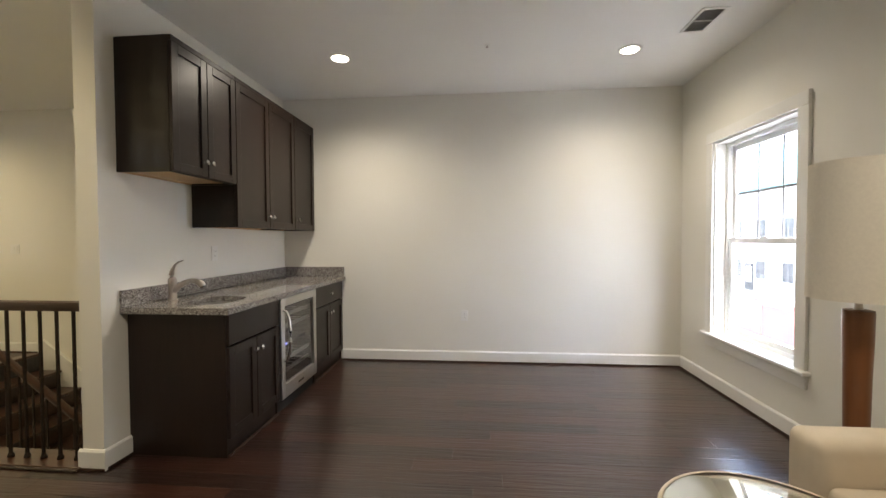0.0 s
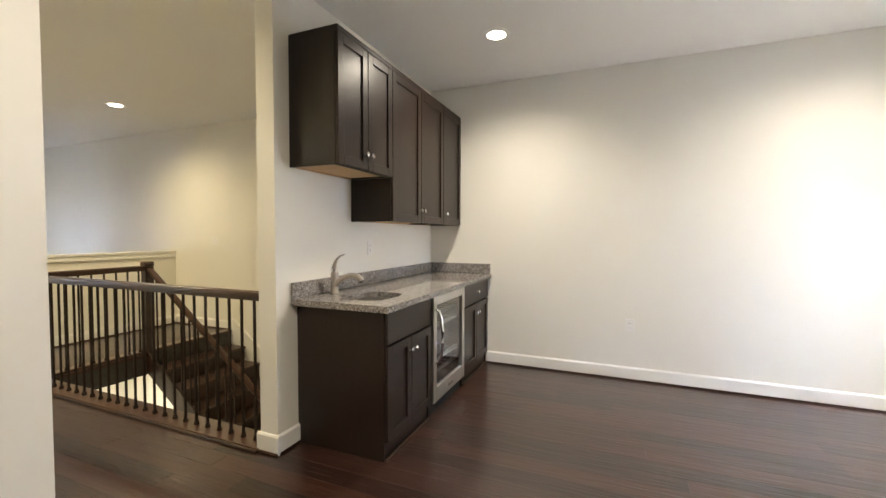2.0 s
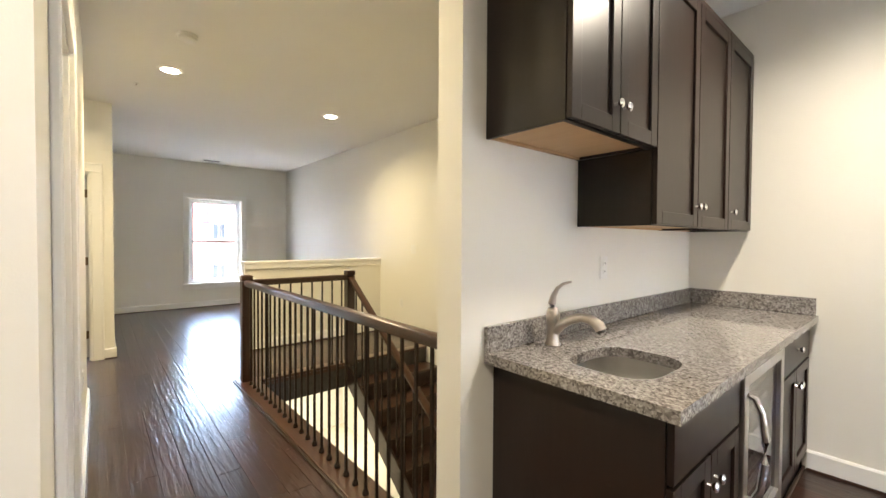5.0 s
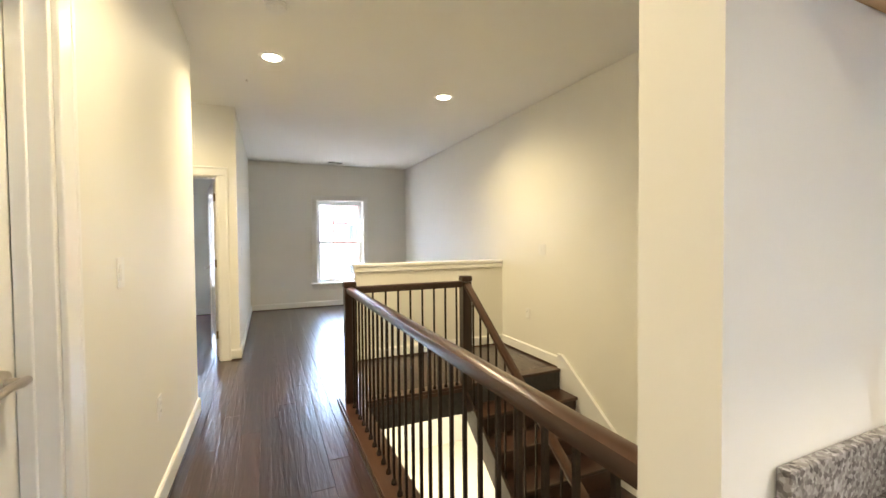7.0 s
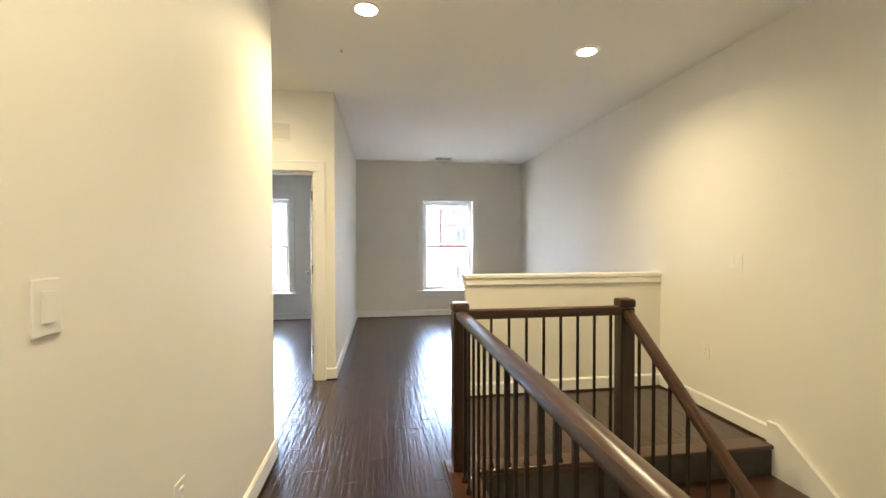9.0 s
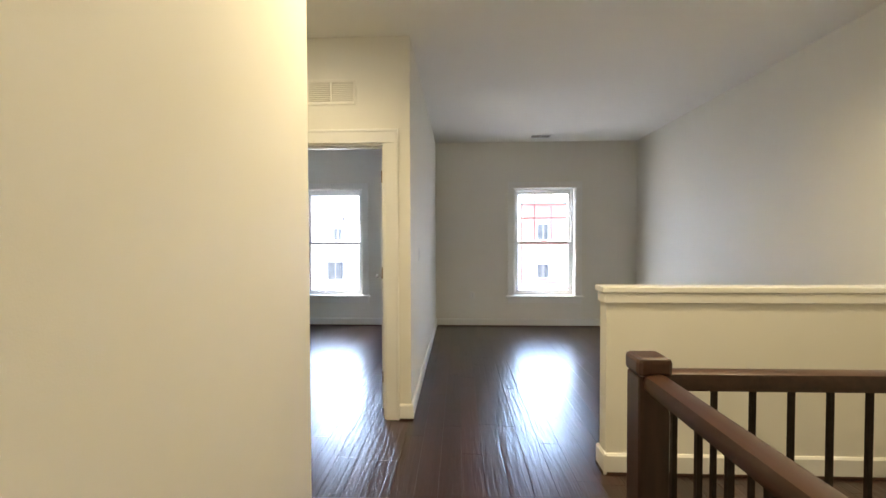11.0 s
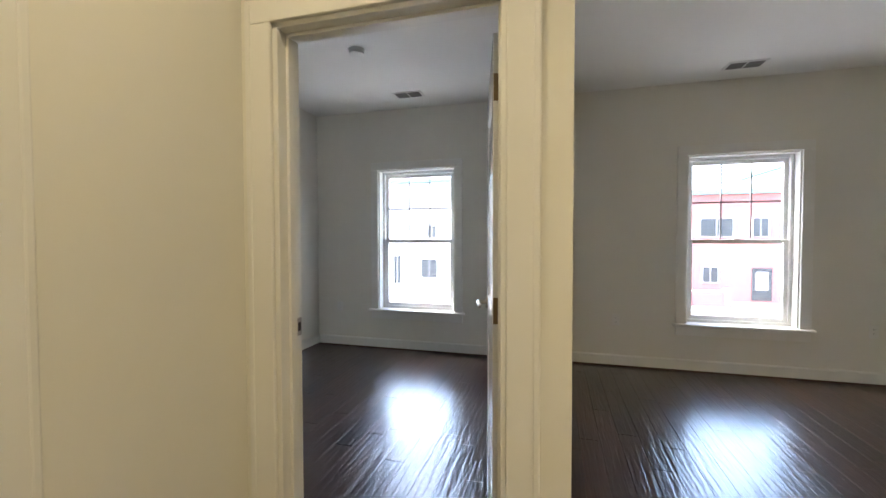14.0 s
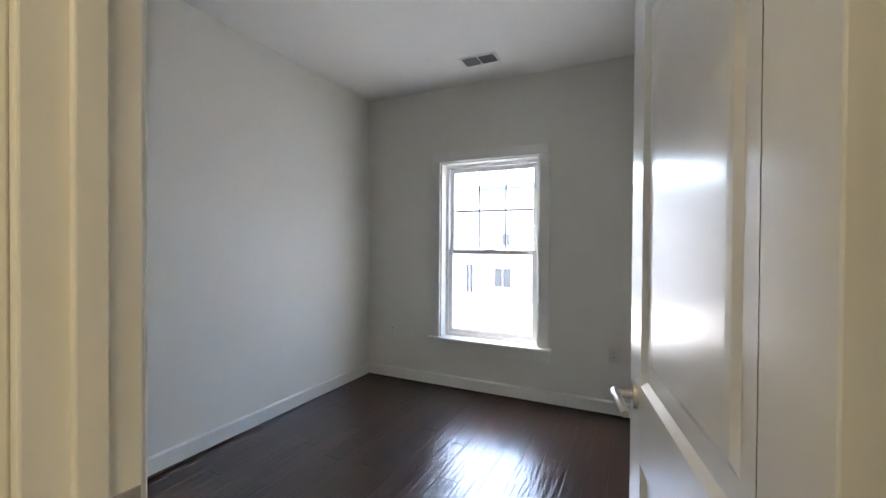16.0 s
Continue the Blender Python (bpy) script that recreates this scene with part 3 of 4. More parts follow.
rail("handrail", (GX + 0.044, RY0, RAILZ), (PX0, RY0, RAILZ), "dark stained moulded handrail along the hall")
rail("handrail", (GX, RY0 + 0.044, RAILZ), (GX, GY - 0.044, RAILZ), "dark stained moulded handrail across the landing")
rail("handrail", (GX + 0.044, GY, RAILZ - 0.02), (PX0, GY, RAILZ - 0.02 - (PX0 - GX - 0.044) * RISE / RUN), "dark stained handrail sloping down the stairs")
shoe = bmesh.new()
box(shoe, GX - 0.10, SHOE_Y, 0.0005, PX0, WELL_Y, 0.02, 0.006)
box(shoe, GX - 0.10, SHOE_Y - 0.018, 0.0005, PX0, SHOE_Y - 0.0005, 0.014, 0.005)
tagged(part("well_edge_board", shoe, RAILW), "dark stained edge board under the balusters", "edge board", kind="structure")
fa = bmesh.new()
box(fa, WELL_X - 0.01, WELL_Y - 0.011, -0.26, PX0, WELL_Y, -0.0005)
box(fa, WELL_X - 0.011, WELL_Y, -0.055, WELL_X, STY, -0.0225)
tagged(part("well_fascia", fa, RAILW), "dark stained fascia round the stairwell edge", "fascia", kind="structure")


def baluster(x, y, z0, z1):
    ob = thing("baluster", x, y, z0, "thin dark iron baluster with a small shoe", "baluster", "stair balusters")
    part("bar", boxed(-0.0065, -0.0065, 0, 0.0065, 0.0065, z1 - z0), IRON, ob)
    sb = bmesh.new()
    turned(sb, [(0.017, 0.0), (0.017, 0.012), (0.011, 0.024), (0.010, 0.03)], seg=10)
    part("shoe", sb, IRON, ob)
    return ob


first = baluster(GX + 0.145, RY0, 0.02, RAILZ - 0.045)
n_b = 25
for i in range(1, n_b):
    copy_thing(first, pose(GX + 0.145 + i * 0.1085, RY0, 0.02))
second = baluster(GX + 0.0, 2.561, 0.006, RAILZ - 0.045)
for i in range(1, 8):
    copy_thing(second, pose(GX, 2.561 + i * 0.1095, 0.006))
for i in range(20):
    bx_ = GX + 0.15 + i * RUN / 2
    step = int((bx_ - SX) // RUN) + 1 if bx_ > SX else 0
    baluster(bx_, GY, -RISE * step, RAILZ - 0.065 - (bx_ - GX - 0.044) * RISE / RUN)


# ---------------------------------------------------------------- wet bar
def shaker(bm, x, y0, y1, z0, z1, rail_w=0.055, t=0.02):
    """A shaker door standing across x, its front at x."""
    box(bm, x - t, y0, z0, x, y0 + rail_w, z1, 0.002)
    box(bm, x - t, y1 - rail_w, z0, x, y1, z1, 0.002)
    box(bm, x - t, y0 + rail_w, z0, x, y1 - rail_w, z0 + rail_w, 0.002)
    box(bm, x - t, y0 + rail_w, z1 - rail_w, x, y1 - rail_w, z1, 0.002)
    box(bm, x - t, y0 + rail_w - 0.004, z0 + rail_w - 0.004, x - t * 0.55, y1 - rail_w + 0.004, z1 - rail_w + 0.004)
    return bm


def knob(x, y, z, parent):
    bm = bmesh.new()
    turned(bm, [(0.008, 0), (0.006, 0.012), (0.013, 0.018), (0.016, 0.024), (0.012, 0.029), (0.004, 0.031)], seg=16)
    bmesh.ops.transform(bm, matrix=pose(x, y, z, 0, 90, 0), verts=bm.verts)
    part("knob", bm, CHROME, parent, "polished round knob", True)


UX, UZ1 = -0.961, 2.495


def wall_cabinet(y0, y1, z0, doors, label, knobs):
    ob = thing("wall_cabinet", 0, 0, 0, label, "cabinet", "wall cabinets")
    part("side_panel", boxed(PX1 + 0.001, y0, z0, UX - 0.021, y0 + 0.018, UZ1, 0.001), CABW, ob)
    part("side_panel", boxed(PX1 + 0.001, y1 - 0.018, z0, UX - 0.021, y1, UZ1, 0.001), CABW, ob)
    part("top_panel", boxed(PX1 + 0.001, y0 + 0.018, UZ1 - 0.018, UX - 0.021, y1 - 0.018, UZ1), CABW, ob)
    part("face_frame", boxed(UX - 0.04, y0 + 0.018, z0, UX - 0.021, y1 - 0.018, UZ1 - 0.018), CABW, ob)
    part("underside", boxed(PX1 + 0.002, y0 + 0.018, z0 + 0.012, UX - 0.04, y1 - 0.018, z0 + 0.024), MAPLE, ob, "pale maple underside")
    part("bottom_rail", boxed(PX1 + 0.002, y0 + 0.018, z0 + 0.002, PX1 + 0.02, y1 - 0.018, z0 + 0.0115), MAPLE, ob)
    for (a, b), k in zip(doors, knobs):
        d = part("door", shaker(bmesh.new(), UX, a + 0.003, b - 0.003, z0 + 0.004, UZ1 - 0.03), CABW, ob)
        knob(UX, k, z0 + 0.10, d)
    part("crown_strip", boxed(PX1 + 0.002, y0 + 0.0005, UZ1 - 0.028, UX - 0.002, y1 - 0.0005, UZ1 + 0.004, 0.003), CABW, ob)
    return ob


wall_cabinet(2.436, 3.06, 1.71, [(2.436, 2.748), (2.748, 3.06)], "short espresso two-door wall cabinet above the sink", [2.71, 2.77])
wall_cabinet(3.061, 4.0, 1.40, [(3.061, 3.53), (3.53, 4.0)], "tall espresso two-door wall cabinet", [3.50, 3.56])
wall_cabinet(4.001, 4.462, 1.40, [(4.001, 4.462)], "tall espresso single-door wall cabinet by the wall", [4.05])
tagged(part("filler_strip", boxed(UX - 0.045, 4.463, 1.40, UX - 0.022, 4.499, UZ1), CABW), "dark filler strip between cabinet and wall", "filler strip")

BX = -0.675


def base_cabinet(y0, y1, label, doors, knobs, pull):
    ob = thing("base_cabinet", 0, 0, 0, label, "cabinet", "base cabinets")
    bm = bmesh.new()
    side = [(PX1 + 0.001, 0.0), (BX - 0.021, 0.0), (BX - 0.021, 0.871), (PX1 + 0.001, 0.871)]
    part("side_panel", prism(bm, side, "y", y0, y0 + 0.018), CABW, ob)
    part("side_panel", prism(bmesh.new(), side, "y", y1 - 0.018, y1), CABW, ob)
    part("bottom_rail", boxed(BX - 0.04, y0 + 0.018, 0.1185, BX - 0.021, y1 - 0.018, 0.14), CABW, ob)
    part("top_rail", boxed(BX - 0.04, y0 + 0.018, 0.82, BX - 0.021, y1 - 0.018, 0.871), CABW, ob)
    part("floor_panel", boxed(PX1 + 0.002, y0 + 0.018, 0.10, BX - 0.021, y1 - 0.018, 0.118), CABW, ob)
    part("toe_kick", boxed(BX - 0.045, y0 + 0.018, 0.0, BX - 0.030, y1 - 0.018, 0.0995), CABW, ob)
    part("shoe_moulding", boxed(BX - 0.0205, y0 + 0.002, 0.0005, BX - 0.006, y1 - 0.002, 0.018, 0.005), RAILW, ob)
    fr = part("drawer_front", boxed(BX - 0.02, y0 + 0.004, 0.676, BX, y1 - 0.004, 0.862, 0.003), CABW, ob)
    if pull:
        knob(BX, (y0 + y1) / 2, 0.772, fr)
    for (a, b), k in zip(doors, knobs):
        d = part("door", shaker(bmesh.new(), BX, a + 0.003, b - 0.003, 0.115, 0.664), CABW, ob)
        knob(BX, k, 0.583, d)
    return ob


base_cabinet(2.488, 3.10, "espresso sink base cabinet with two shaker doors", [(2.488, 2.794), (2.794, 3.10)], [2.762, 2.826], False)
base_cabinet(3.765, 4.497, "espresso base cabinet with one drawer and doors", [(3.765, 4.13), (4.13, 4.497)], [4.10, 4.16], True)

# wine cooler
wc = thing("wine_cooler", 0, 0, 0, "stainless steel wine cooler with glass door", "wine cooler")
C0, C1 = 3.105, 3.76
bm = bmesh.new()
box(bm, PX1 + 0.01, C0 + 0.001, 0.02, BX - 0.03, C0 + 0.03, 0.868)
box(bm, PX1 + 0.01, C1 - 0.03, 0.02, BX - 0.03, C1 - 0.001, 0.868)
box(bm, PX1 + 0.01, C0 + 0.03, 0.80, BX - 0.03, C1 - 0.03, 0.868)
box(bm, PX1 + 0.01, C0 + 0.03, 0.02, BX - 0.03, C1 - 0.03, 0.14)
box(bm, PX1 + 0.01, C0 + 0.03, 0.14, PX1 + 0.03, C1 - 0.03, 0.80)
part("body", bm, INNER, wc)
bm = bmesh.new()
DW = 0.062
box(bm, BX - 0.028, C0 + 0.004, 0.10, BX + 0.012, C0 + DW, 0.862, 0.004)
box(bm, BX - 0.028, C1 - DW, 0.10, BX + 0.012, C1 - 0.004, 0.862, 0.004)
box(bm, BX - 0.028, C0 + DW, 0.10, BX + 0.012, C1 - DW, 0.205, 0.004)
box(bm, BX - 0.028, C0 + DW, 0.80, BX + 0.012, C1 - DW, 0.862, 0.004)
cd = part("door_frame", bm, STEEL, wc)
part("glass", boxed(BX - 0.012, C0 + DW - 0.004, 0.20, BX - 0.004, C1 - DW + 0.004, 0.805), TINTED, cd, "dark tinted cooler glass")
hb = bmesh.new()
hy = C0 + 0.035
tube(hb, [(BX + 0.012, hy, 0.77), (BX + 0.035, hy, 0.765), (BX + 0.055, hy, 0.72), (BX + 0.066, hy, 0.62), (BX + 0.066, hy, 0.54), (BX + 0.055, hy, 0.44), (BX + 0.035, hy, 0.395), (BX + 0.012, hy, 0.39)],
     [0.011, 0.012, 0.0125, 0.013, 0.013, 0.0125, 0.012, 0.011])
part("handle", hb, CHROME, cd, "curved polished bar handle", True)
part("name_badge", boxed(BX + 0.0121, 3.38, 0.142, BX + 0.014, 3.48, 0.158, 0.0008), CHROME, cd)
part("vent_grille", boxed(BX - 0.05, C0 + 0.01, 0.0, BX - 0.03, C1 - 0.01, 0.095), INNER, wc)
for z in (0.27, 0.36, 0.62, 0.71):
    sh = bmesh.new()
    for k in range(7):
        cyl(sh, (PX1 + 0.05, C0 + 0.07 + k * 0.085, z), (BX - 0.06, C0 + 0.07 + k * 0.085, z), 0.003, seg=6)
    box(sh, BX - 0.07, C0 + 0.035, z - 0.012, BX - 0.05, C1 - 0.035, z + 0.016, 0.002)
    part("shelf", sh, STEEL, wc)
part("control_panel", boxed(PX1 + 0.05, C0 + 0.05, 0.455, BX - 0.08, C1 - 0.05, 0.485), INNER, wc)
part("display", boxed(BX - 0.0795, 3.24, 0.458, BX - 0.077, 3.36, 0.478), COOLBLUE, wc, "small blue lit display")

# granite top with an oval cut-out
CX, CY, SRX, SRY = -0.93, 2.745, 0.155, 0.18
X0, X1, Y0, Y1 = PX1 + 0.002, -0.640, 2.432, NORTH - 0.002


def oval(rx, ry, n=48):
    return [(CX + rx * math.copysign(abs(math.cos(2 * math.pi * k / n)) ** 0.6, math.cos(2 * math.pi * k / n)), CY + ry * math.copysign(abs(math.sin(2 * math.pi * k / n)) ** 0.6, math.sin(2 * math.pi * k / n))) for k in range(n)]


worktop = thing("worktop", 0, 0, 0, "speckled grey granite worktop with an oval sink cut-out", "worktop")
bm = bmesh.new()
ov = [bm.verts.new((x, y, 0.910)) for x, y in oval(SRX, SRY)]
oc = [bm.verts.new((x, y, 0.910)) for x, y in ((X0, Y0), (X1, Y0), (X1, Y1), (X0, Y1))]
eds = [bm.edges.new((l[i], l[(i + 1) % len(l)])) for l in (ov, oc) for i in range(len(l))]
bmesh.ops.triangle_fill(bm, edges=eds, use_beauty=True, use_dissolve=False)
r = bmesh.ops.extrude_face_region(bm, geom=list(bm.faces))
bmesh.ops.translate(bm, vec=(0, 0, -0.038), verts=[v for v in r["geom"] if isinstance(v, bmesh.types.BMVert)])
part("slab", bm, GRANITE, worktop)
part("back_splash", boxed(X0, Y0, 0.9105, X0 + 0.02, Y1, 1.010, 0.003), GRANITE, worktop)
part("side_splash", boxed(X0 + 0.0205, Y1 - 0.02, 0.9105, X1 - 0.01, Y1, 1.010, 0.003), GRANITE, worktop)

sink = thing("bar_sink", CX, CY, 0.7, "small stainless steel undermount bar sink", "sink")
bm = bmesh.new()
rings = []
for f, z in ((1.07, 0.871), (1.04, 0.871), (1.03, 0.84), (0.98, 0.74), (0.88, 0.715), (0.3, 0.708), (0.12, 0.706)):
    rings.append([bm.verts.new((x - CX, y - CY, z - 0.7)) for x, y in oval(SRX * f, SRY * f)])
for a, b in zip(rings, rings[1:]):
    for k in range(48):
        bm.faces.new((a[k], a[(k + 1) % 48], b[(k + 1) % 48], b[k]))
bm.faces.new(rings[-1])
part("bowl", bm, STEEL, sink, smooth=True)
part("drain", turned(bmesh.new(), [(0.04, 0.0075), (0.04, 0.0105), (0.03, 0.011), (0.012, 0.009)], seg=24), CHROME, sink, "round chrome drain", True)

fc = thing("faucet", -1.228, 2.742, 0.9105, "satin nickel single-lever bar faucet", "faucet")
bm = bmesh.new()
turned(bm, [(0.031, 0.0), (0.031, 0.006), (0.026, 0.012), (0.0245, 0.05), (0.0255, 0.09), (0.027, 0.115), (0.0265, 0.135), (0.020, 0.148), (0.010, 0.154)], seg=28)
part("body", bm, NICKEL, fc, smooth=True)
bm = bmesh.new()
tube(bm, [(0.006, 0.0, 0.055), (0.035, 0.004, 0.085), (0.075, 0.008, 0.112), (0.12, 0.013, 0.126), (0.16, 0.018, 0.122), (0.188, 0.021, 0.104), (0.196, 0.022, 0.088)], [0.021, 0.020, 0.0175, 0.017, 0.019, 0.022, 0.021], 18)
part("spout", bm, NICKEL, fc, smooth=True)
part("spray_nozzle", cyl(bmesh.new(), (0.195, 0.022, 0.089), (0.199, 0.0224, 0.079), 0.017, 0.0155, 20), SLOT, fc, "dark spray nozzle", True)
bm = bmesh.new()
tube(bm, [(-0.004, 0, 0.135), (-0.006, 0, 0.165), (0.002, 0, 0.20), (0.020, 0, 0.232), (0.046, 0, 0.252), (0.082, 0, 0.263)], [0.019, 0.0165, 0.0115, 0.008, 0.0058, 0.0045], 14)
part("lever", bm, NICKEL, fc, "curved lever handle", True)


# ---------------------------------------------------------------- plates, vents, lamps
def plate(kind, x, y, z, rz, label, gangs=1):
    """A wall plate that faces its own -y axis."""
    ob = thing(kind, x, y, z, label, "light switch" if kind == "light_switch" else "socket", kind + " plates", rz=rz)
    w = 0.036 + 0.023 * (gangs - 1)
    part("cover", boxed(-w, -0.006, -0.058, w, 0, 0.058, 0.003), PLATE, ob)
    for g in range(gangs):
        ox = (g - (gangs - 1) / 2) * 0.046
        if kind == "light_switch":
            part("rocker", boxed(ox - 0.0165, -0.010, -0.033, ox + 0.0165, -0.0055, 0.033, 0.002), PLATE, ob)
        else:
            for s in (-0.02, 0.02):
                rc = part("receptacle", boxed(ox - 0.016, -0.009, s - 0.014, ox + 0.016, -0.0055, s + 0.014, 0.003), PLATE, ob)
                for q in (-0.006, 0.006):
                    part("slot", boxed(ox + q - 0.0012, -0.0094, s - 0.004, ox + q + 0.0012, -0.0088, s + 0.006), SLOT, rc)
    return ob


plate("outlet", 0.647, NORTH, 0.493, 0, "white double socket low on the cream wall")
plate("outlet", -4.87, NORTH, 0.473, 0, "white double socket above the stair landing")
plate("light_switch", -4.60, NORTH, 1.21, 0, "white two-gang light switch on the stair wall", 2)
plate("light_switch", -2.88, HY, 1.222, 180, "white light switch on the hall wall")
plate("outlet", -3.41, HY, 0.505, 180, "white double socket low on the hall wall")
plate("light_switch", RX1, 1.085, 1.262, 90, "white light switch beside the hall opening")
plate("outlet", PX1, 3.31, 1.198, 90, "white double socket above the worktop")
plate("outlet", WEST, 2.017, 0.478, 90, "white double socket beside the loft window")
plate("outlet", WEST, 4.148, 0.48, 90, "white double socket near the loft corner")
plate("outlet", WEST, -1.137, 0.484, 90, "white double socket in the bedroom corner")
plate("outlet", WEST, 0.92, 0.482, 90, "white double socket beside the bedroom window")
plate("light_switch", -6.7, SY, 1.21, 180, "white light switch at the loft entrance")


def register(x, y, z, w, d, label, upright=False):
    """A louvred grille; flat under a ceiling, or upright on a wall facing +x."""
    ob = thing("air_vent", x, y, z, label, "vent", "air vents")
    ob.matrix_world = pose(x, y, z, 0, 90, 0) if upright else pose(x, y, z, 180, 0, 0)
    f = bmesh.new()
    e = 0.022
    box(f, -d / 2 - e, -w / 2 - e, 0, d / 2 + e, -w / 2, 0.008, 0.003)
    box(f, -d / 2 - e, w / 2, 0, d / 2 + e, w / 2 + e, 0.008, 0.003)
    box(f, -d / 2 - e, -w / 2, 0, -d / 2, w / 2, 0.008, 0.003)
    box(f, d / 2, -w / 2, 0, d / 2 + e, w / 2, 0.008, 0.003)
    part("frame", f, PAINT if upright else PLATE, ob)
    part("backing", boxed(-d / 2, -w / 2, 0.0005, d / 2, w / 2, 0.002), PAINT if upright else GREYVENT, ob)
    n = max(5, int(d / 0.013))
    for k in range(n):
        xx = -d / 2 + d * (k + 0.5) / n
        bm = boxed(-0.0045, -w / 2, -0.0006, 0.0045, w / 2, 0.0006)
        bmesh.ops.transform(bm, matrix=pose(xx, 0, 0.0055, 0, 40, 0), verts=bm.verts)
        part("slat", bm, PAINT if upright else GREYVENT, ob)
    part("centre_bar", boxed(-d / 2, -0.006, 0.004, d / 2, 0.006, 0.0085), PAINT if upright else PLATE, ob)
    return ob


register(2.366, 3.232, H, 0.28, 0.13, "white ceiling vent with dark louvres")
register(-8.93, -0.07, H, 0.26, 0.13, "white ceiling vent in the bedroom")
register(-9.016, 2.99, H, 0.26, 0.13, "white ceiling vent in the loft")
register(DX, 0.88, 2.42, 0.33, 0.14, "painted return-air grille above the doorway", True)

for lx, ly, room in LAMPS:
    ob = thing("recessed_light", lx, ly, H, "lit recessed ceiling downlight with white trim", "ceiling light", "recessed lights")
    part("trim_ring", turned(bmesh.new(), [(0.068, -0.001), (0.068, -0.006), (0.090, -0.007), (0.098, -0.003), (0.098, -0.0005)], caps=False, seg=36), PLATE, ob, smooth=True)
    part("lens", turned(bmesh.new(), [(0.067, -0.0045), (0.001, -0.0045)], caps=False, seg=32), BULB, ob, "glowing warm lens")


def ceiling_disc(name, x, y, r, h, label, cat):
    ob = thing(name, x, y, H, label, cat)
    part("base", turned(bmesh.new(), [(r, -0.0005), (r, -h * 0.35), (r * 0.97, -h * 0.4)], seg=32), PLATE, ob, smooth=True)
    part("cover", turned(bmesh.new(), [(r * 0.9, -h * 0.405), (r * 0.86, -h * 0.85), (r * 0.6, -h), (0.004, -h)], seg=32), PLATE, ob, smooth=True)
    return ob


ceiling_disc("smoke_detector", -3.762, 1.842, 0.068, 0.04, "round white smoke detector on the ceiling", "smoke detector")
ceiling_disc("smoke_detector", -7.868, -0.122, 0.068, 0.04, "round white smoke detector on the bedroom ceiling", "smoke detector")
for x, y in ((0.873, 3.449), (-5.15, 1.62)):
    sp = thing("sprinkler_head", x, y, H, "small recessed ceiling sprinkler head", "sprinkler")
    part("escutcheon", turned(bmesh.new(), [(0.022, -0.0005), (0.020, -0.004), (0.008, -0.005)], seg=20), PLATE, sp)
    part("deflector", turned(bmesh.new(), [(0.004, -0.0052), (0.004, -0.016), (0.011, -0.017), (0.011, -0.019)], seg=14), NICKEL, sp)


# ---------------------------------------------------------------- seating corner
arm = thing("armchair", 1.975, 1.85, 0, "cream upholstered armchair with a loose pillow corner", "armchair")


def cushion(name, x0, y0, z0, x1, y1, z1, r, parent=None):
    bm = bmesh.new()
    box(bm, x0, y0, z0, x1, y1, z1)
    bmesh.ops.bevel(bm, geom=list(bm.edges), offset=r, segments=5, profile=0.6, affect="EDGES")
    return part(name, bm, FABRIC, parent, smooth=True)


cushion("arm", 0.0, -0.14, 0.10, 0.82, 0.02, 0.60, 0.05, arm)
cushion("arm", 0.0, -0.93, 0.10, 0.82, -0.77, 0.60, 0.05, arm)
cushion("seat_base", 0.02, -0.77, 0.10, 0.80, -0.14, 0.30, 0.02, arm)
cushion("seat_cushion", 0.015, -0.768, 0.30, 0.62, -0.142, 0.455, 0.04, arm)
cushion("backrest", 0.60, -0.769, 0.30, 0.83, -0.141, 0.86, 0.05, arm)
for x, y in ((0.05, -0.05), (0.76, -0.05), (0.05, -0.88), (0.76, -0.88)):
    part("leg", cyl(bmesh.new(), (x, y, 0), (x, y, 0.10), 0.018, 0.024, 12), LAMPW, arm)
pil = thing("throw_pillow", 2.36, 1.58, 0.50, "cream fabric throw pillow on the armchair", "pillow")
bm = bmesh.new()
bmesh.ops.create_grid(bm, x_segments=14, y_segments=14, size=0.21)
top = list(bm.verts)
for v in top:
    u, w_ = v.co.x / 0.21, v.co.y / 0.21
    v.co.z = 0.075 * (max(0, 1 - u * u) * max(0, 1 - w_ * w_)) ** 0.45
    v.co.x *= 1 - 0.06 * (1 - w_ * w_)
    v.co.y *= 1 - 0.06 * (1 - u * u)
r = bmesh.ops.duplicate(bm, geom=list(bm.faces))
for v in r["geom"]:
    if isinstance(v, bmesh.types.BMVert):
        v.co.z *= -1
bmesh.ops.remove_doubles(bm, verts=bm.verts, dist=0.0005)
pc = part("cover", bm, FABRIC, pil, smooth=True)
pc.matrix_basis = pose(0, 0, 0.14, 66, 0, -58)

tl = thing("floor_lamp", 2.40, 2.07, 0.56, "tall walnut column floor lamp with a white drum shade", "lamp")
part("base", turned(bmesh.new(), [(0.16, -0.56), (0.16, -0.545), (0.045, -0.535), (0.040, -0.2), (0.044, 0.0), (0.046, 0.15), (0.050, 0.30), (0.052, 0.425), (0.051, 0.437), (0.042, 0.44)], seg=32), LAMPW, tl, "turned walnut base", True)
part("stem", turned(bmesh.new(), [(0.016, 0.4405), (0.014, 0.455), (0.012, 0.47), (0.012, 0.52)], seg=16), NICKEL, tl, "nickel stem", True)
part("shade", turned(bmesh.new(), [(0.172, 0.485), (0.166, 1.06), (0.164, 1.06), (0.170, 0.485)], seg=48, caps=False), SHADE, tl, "white drum shade", True)

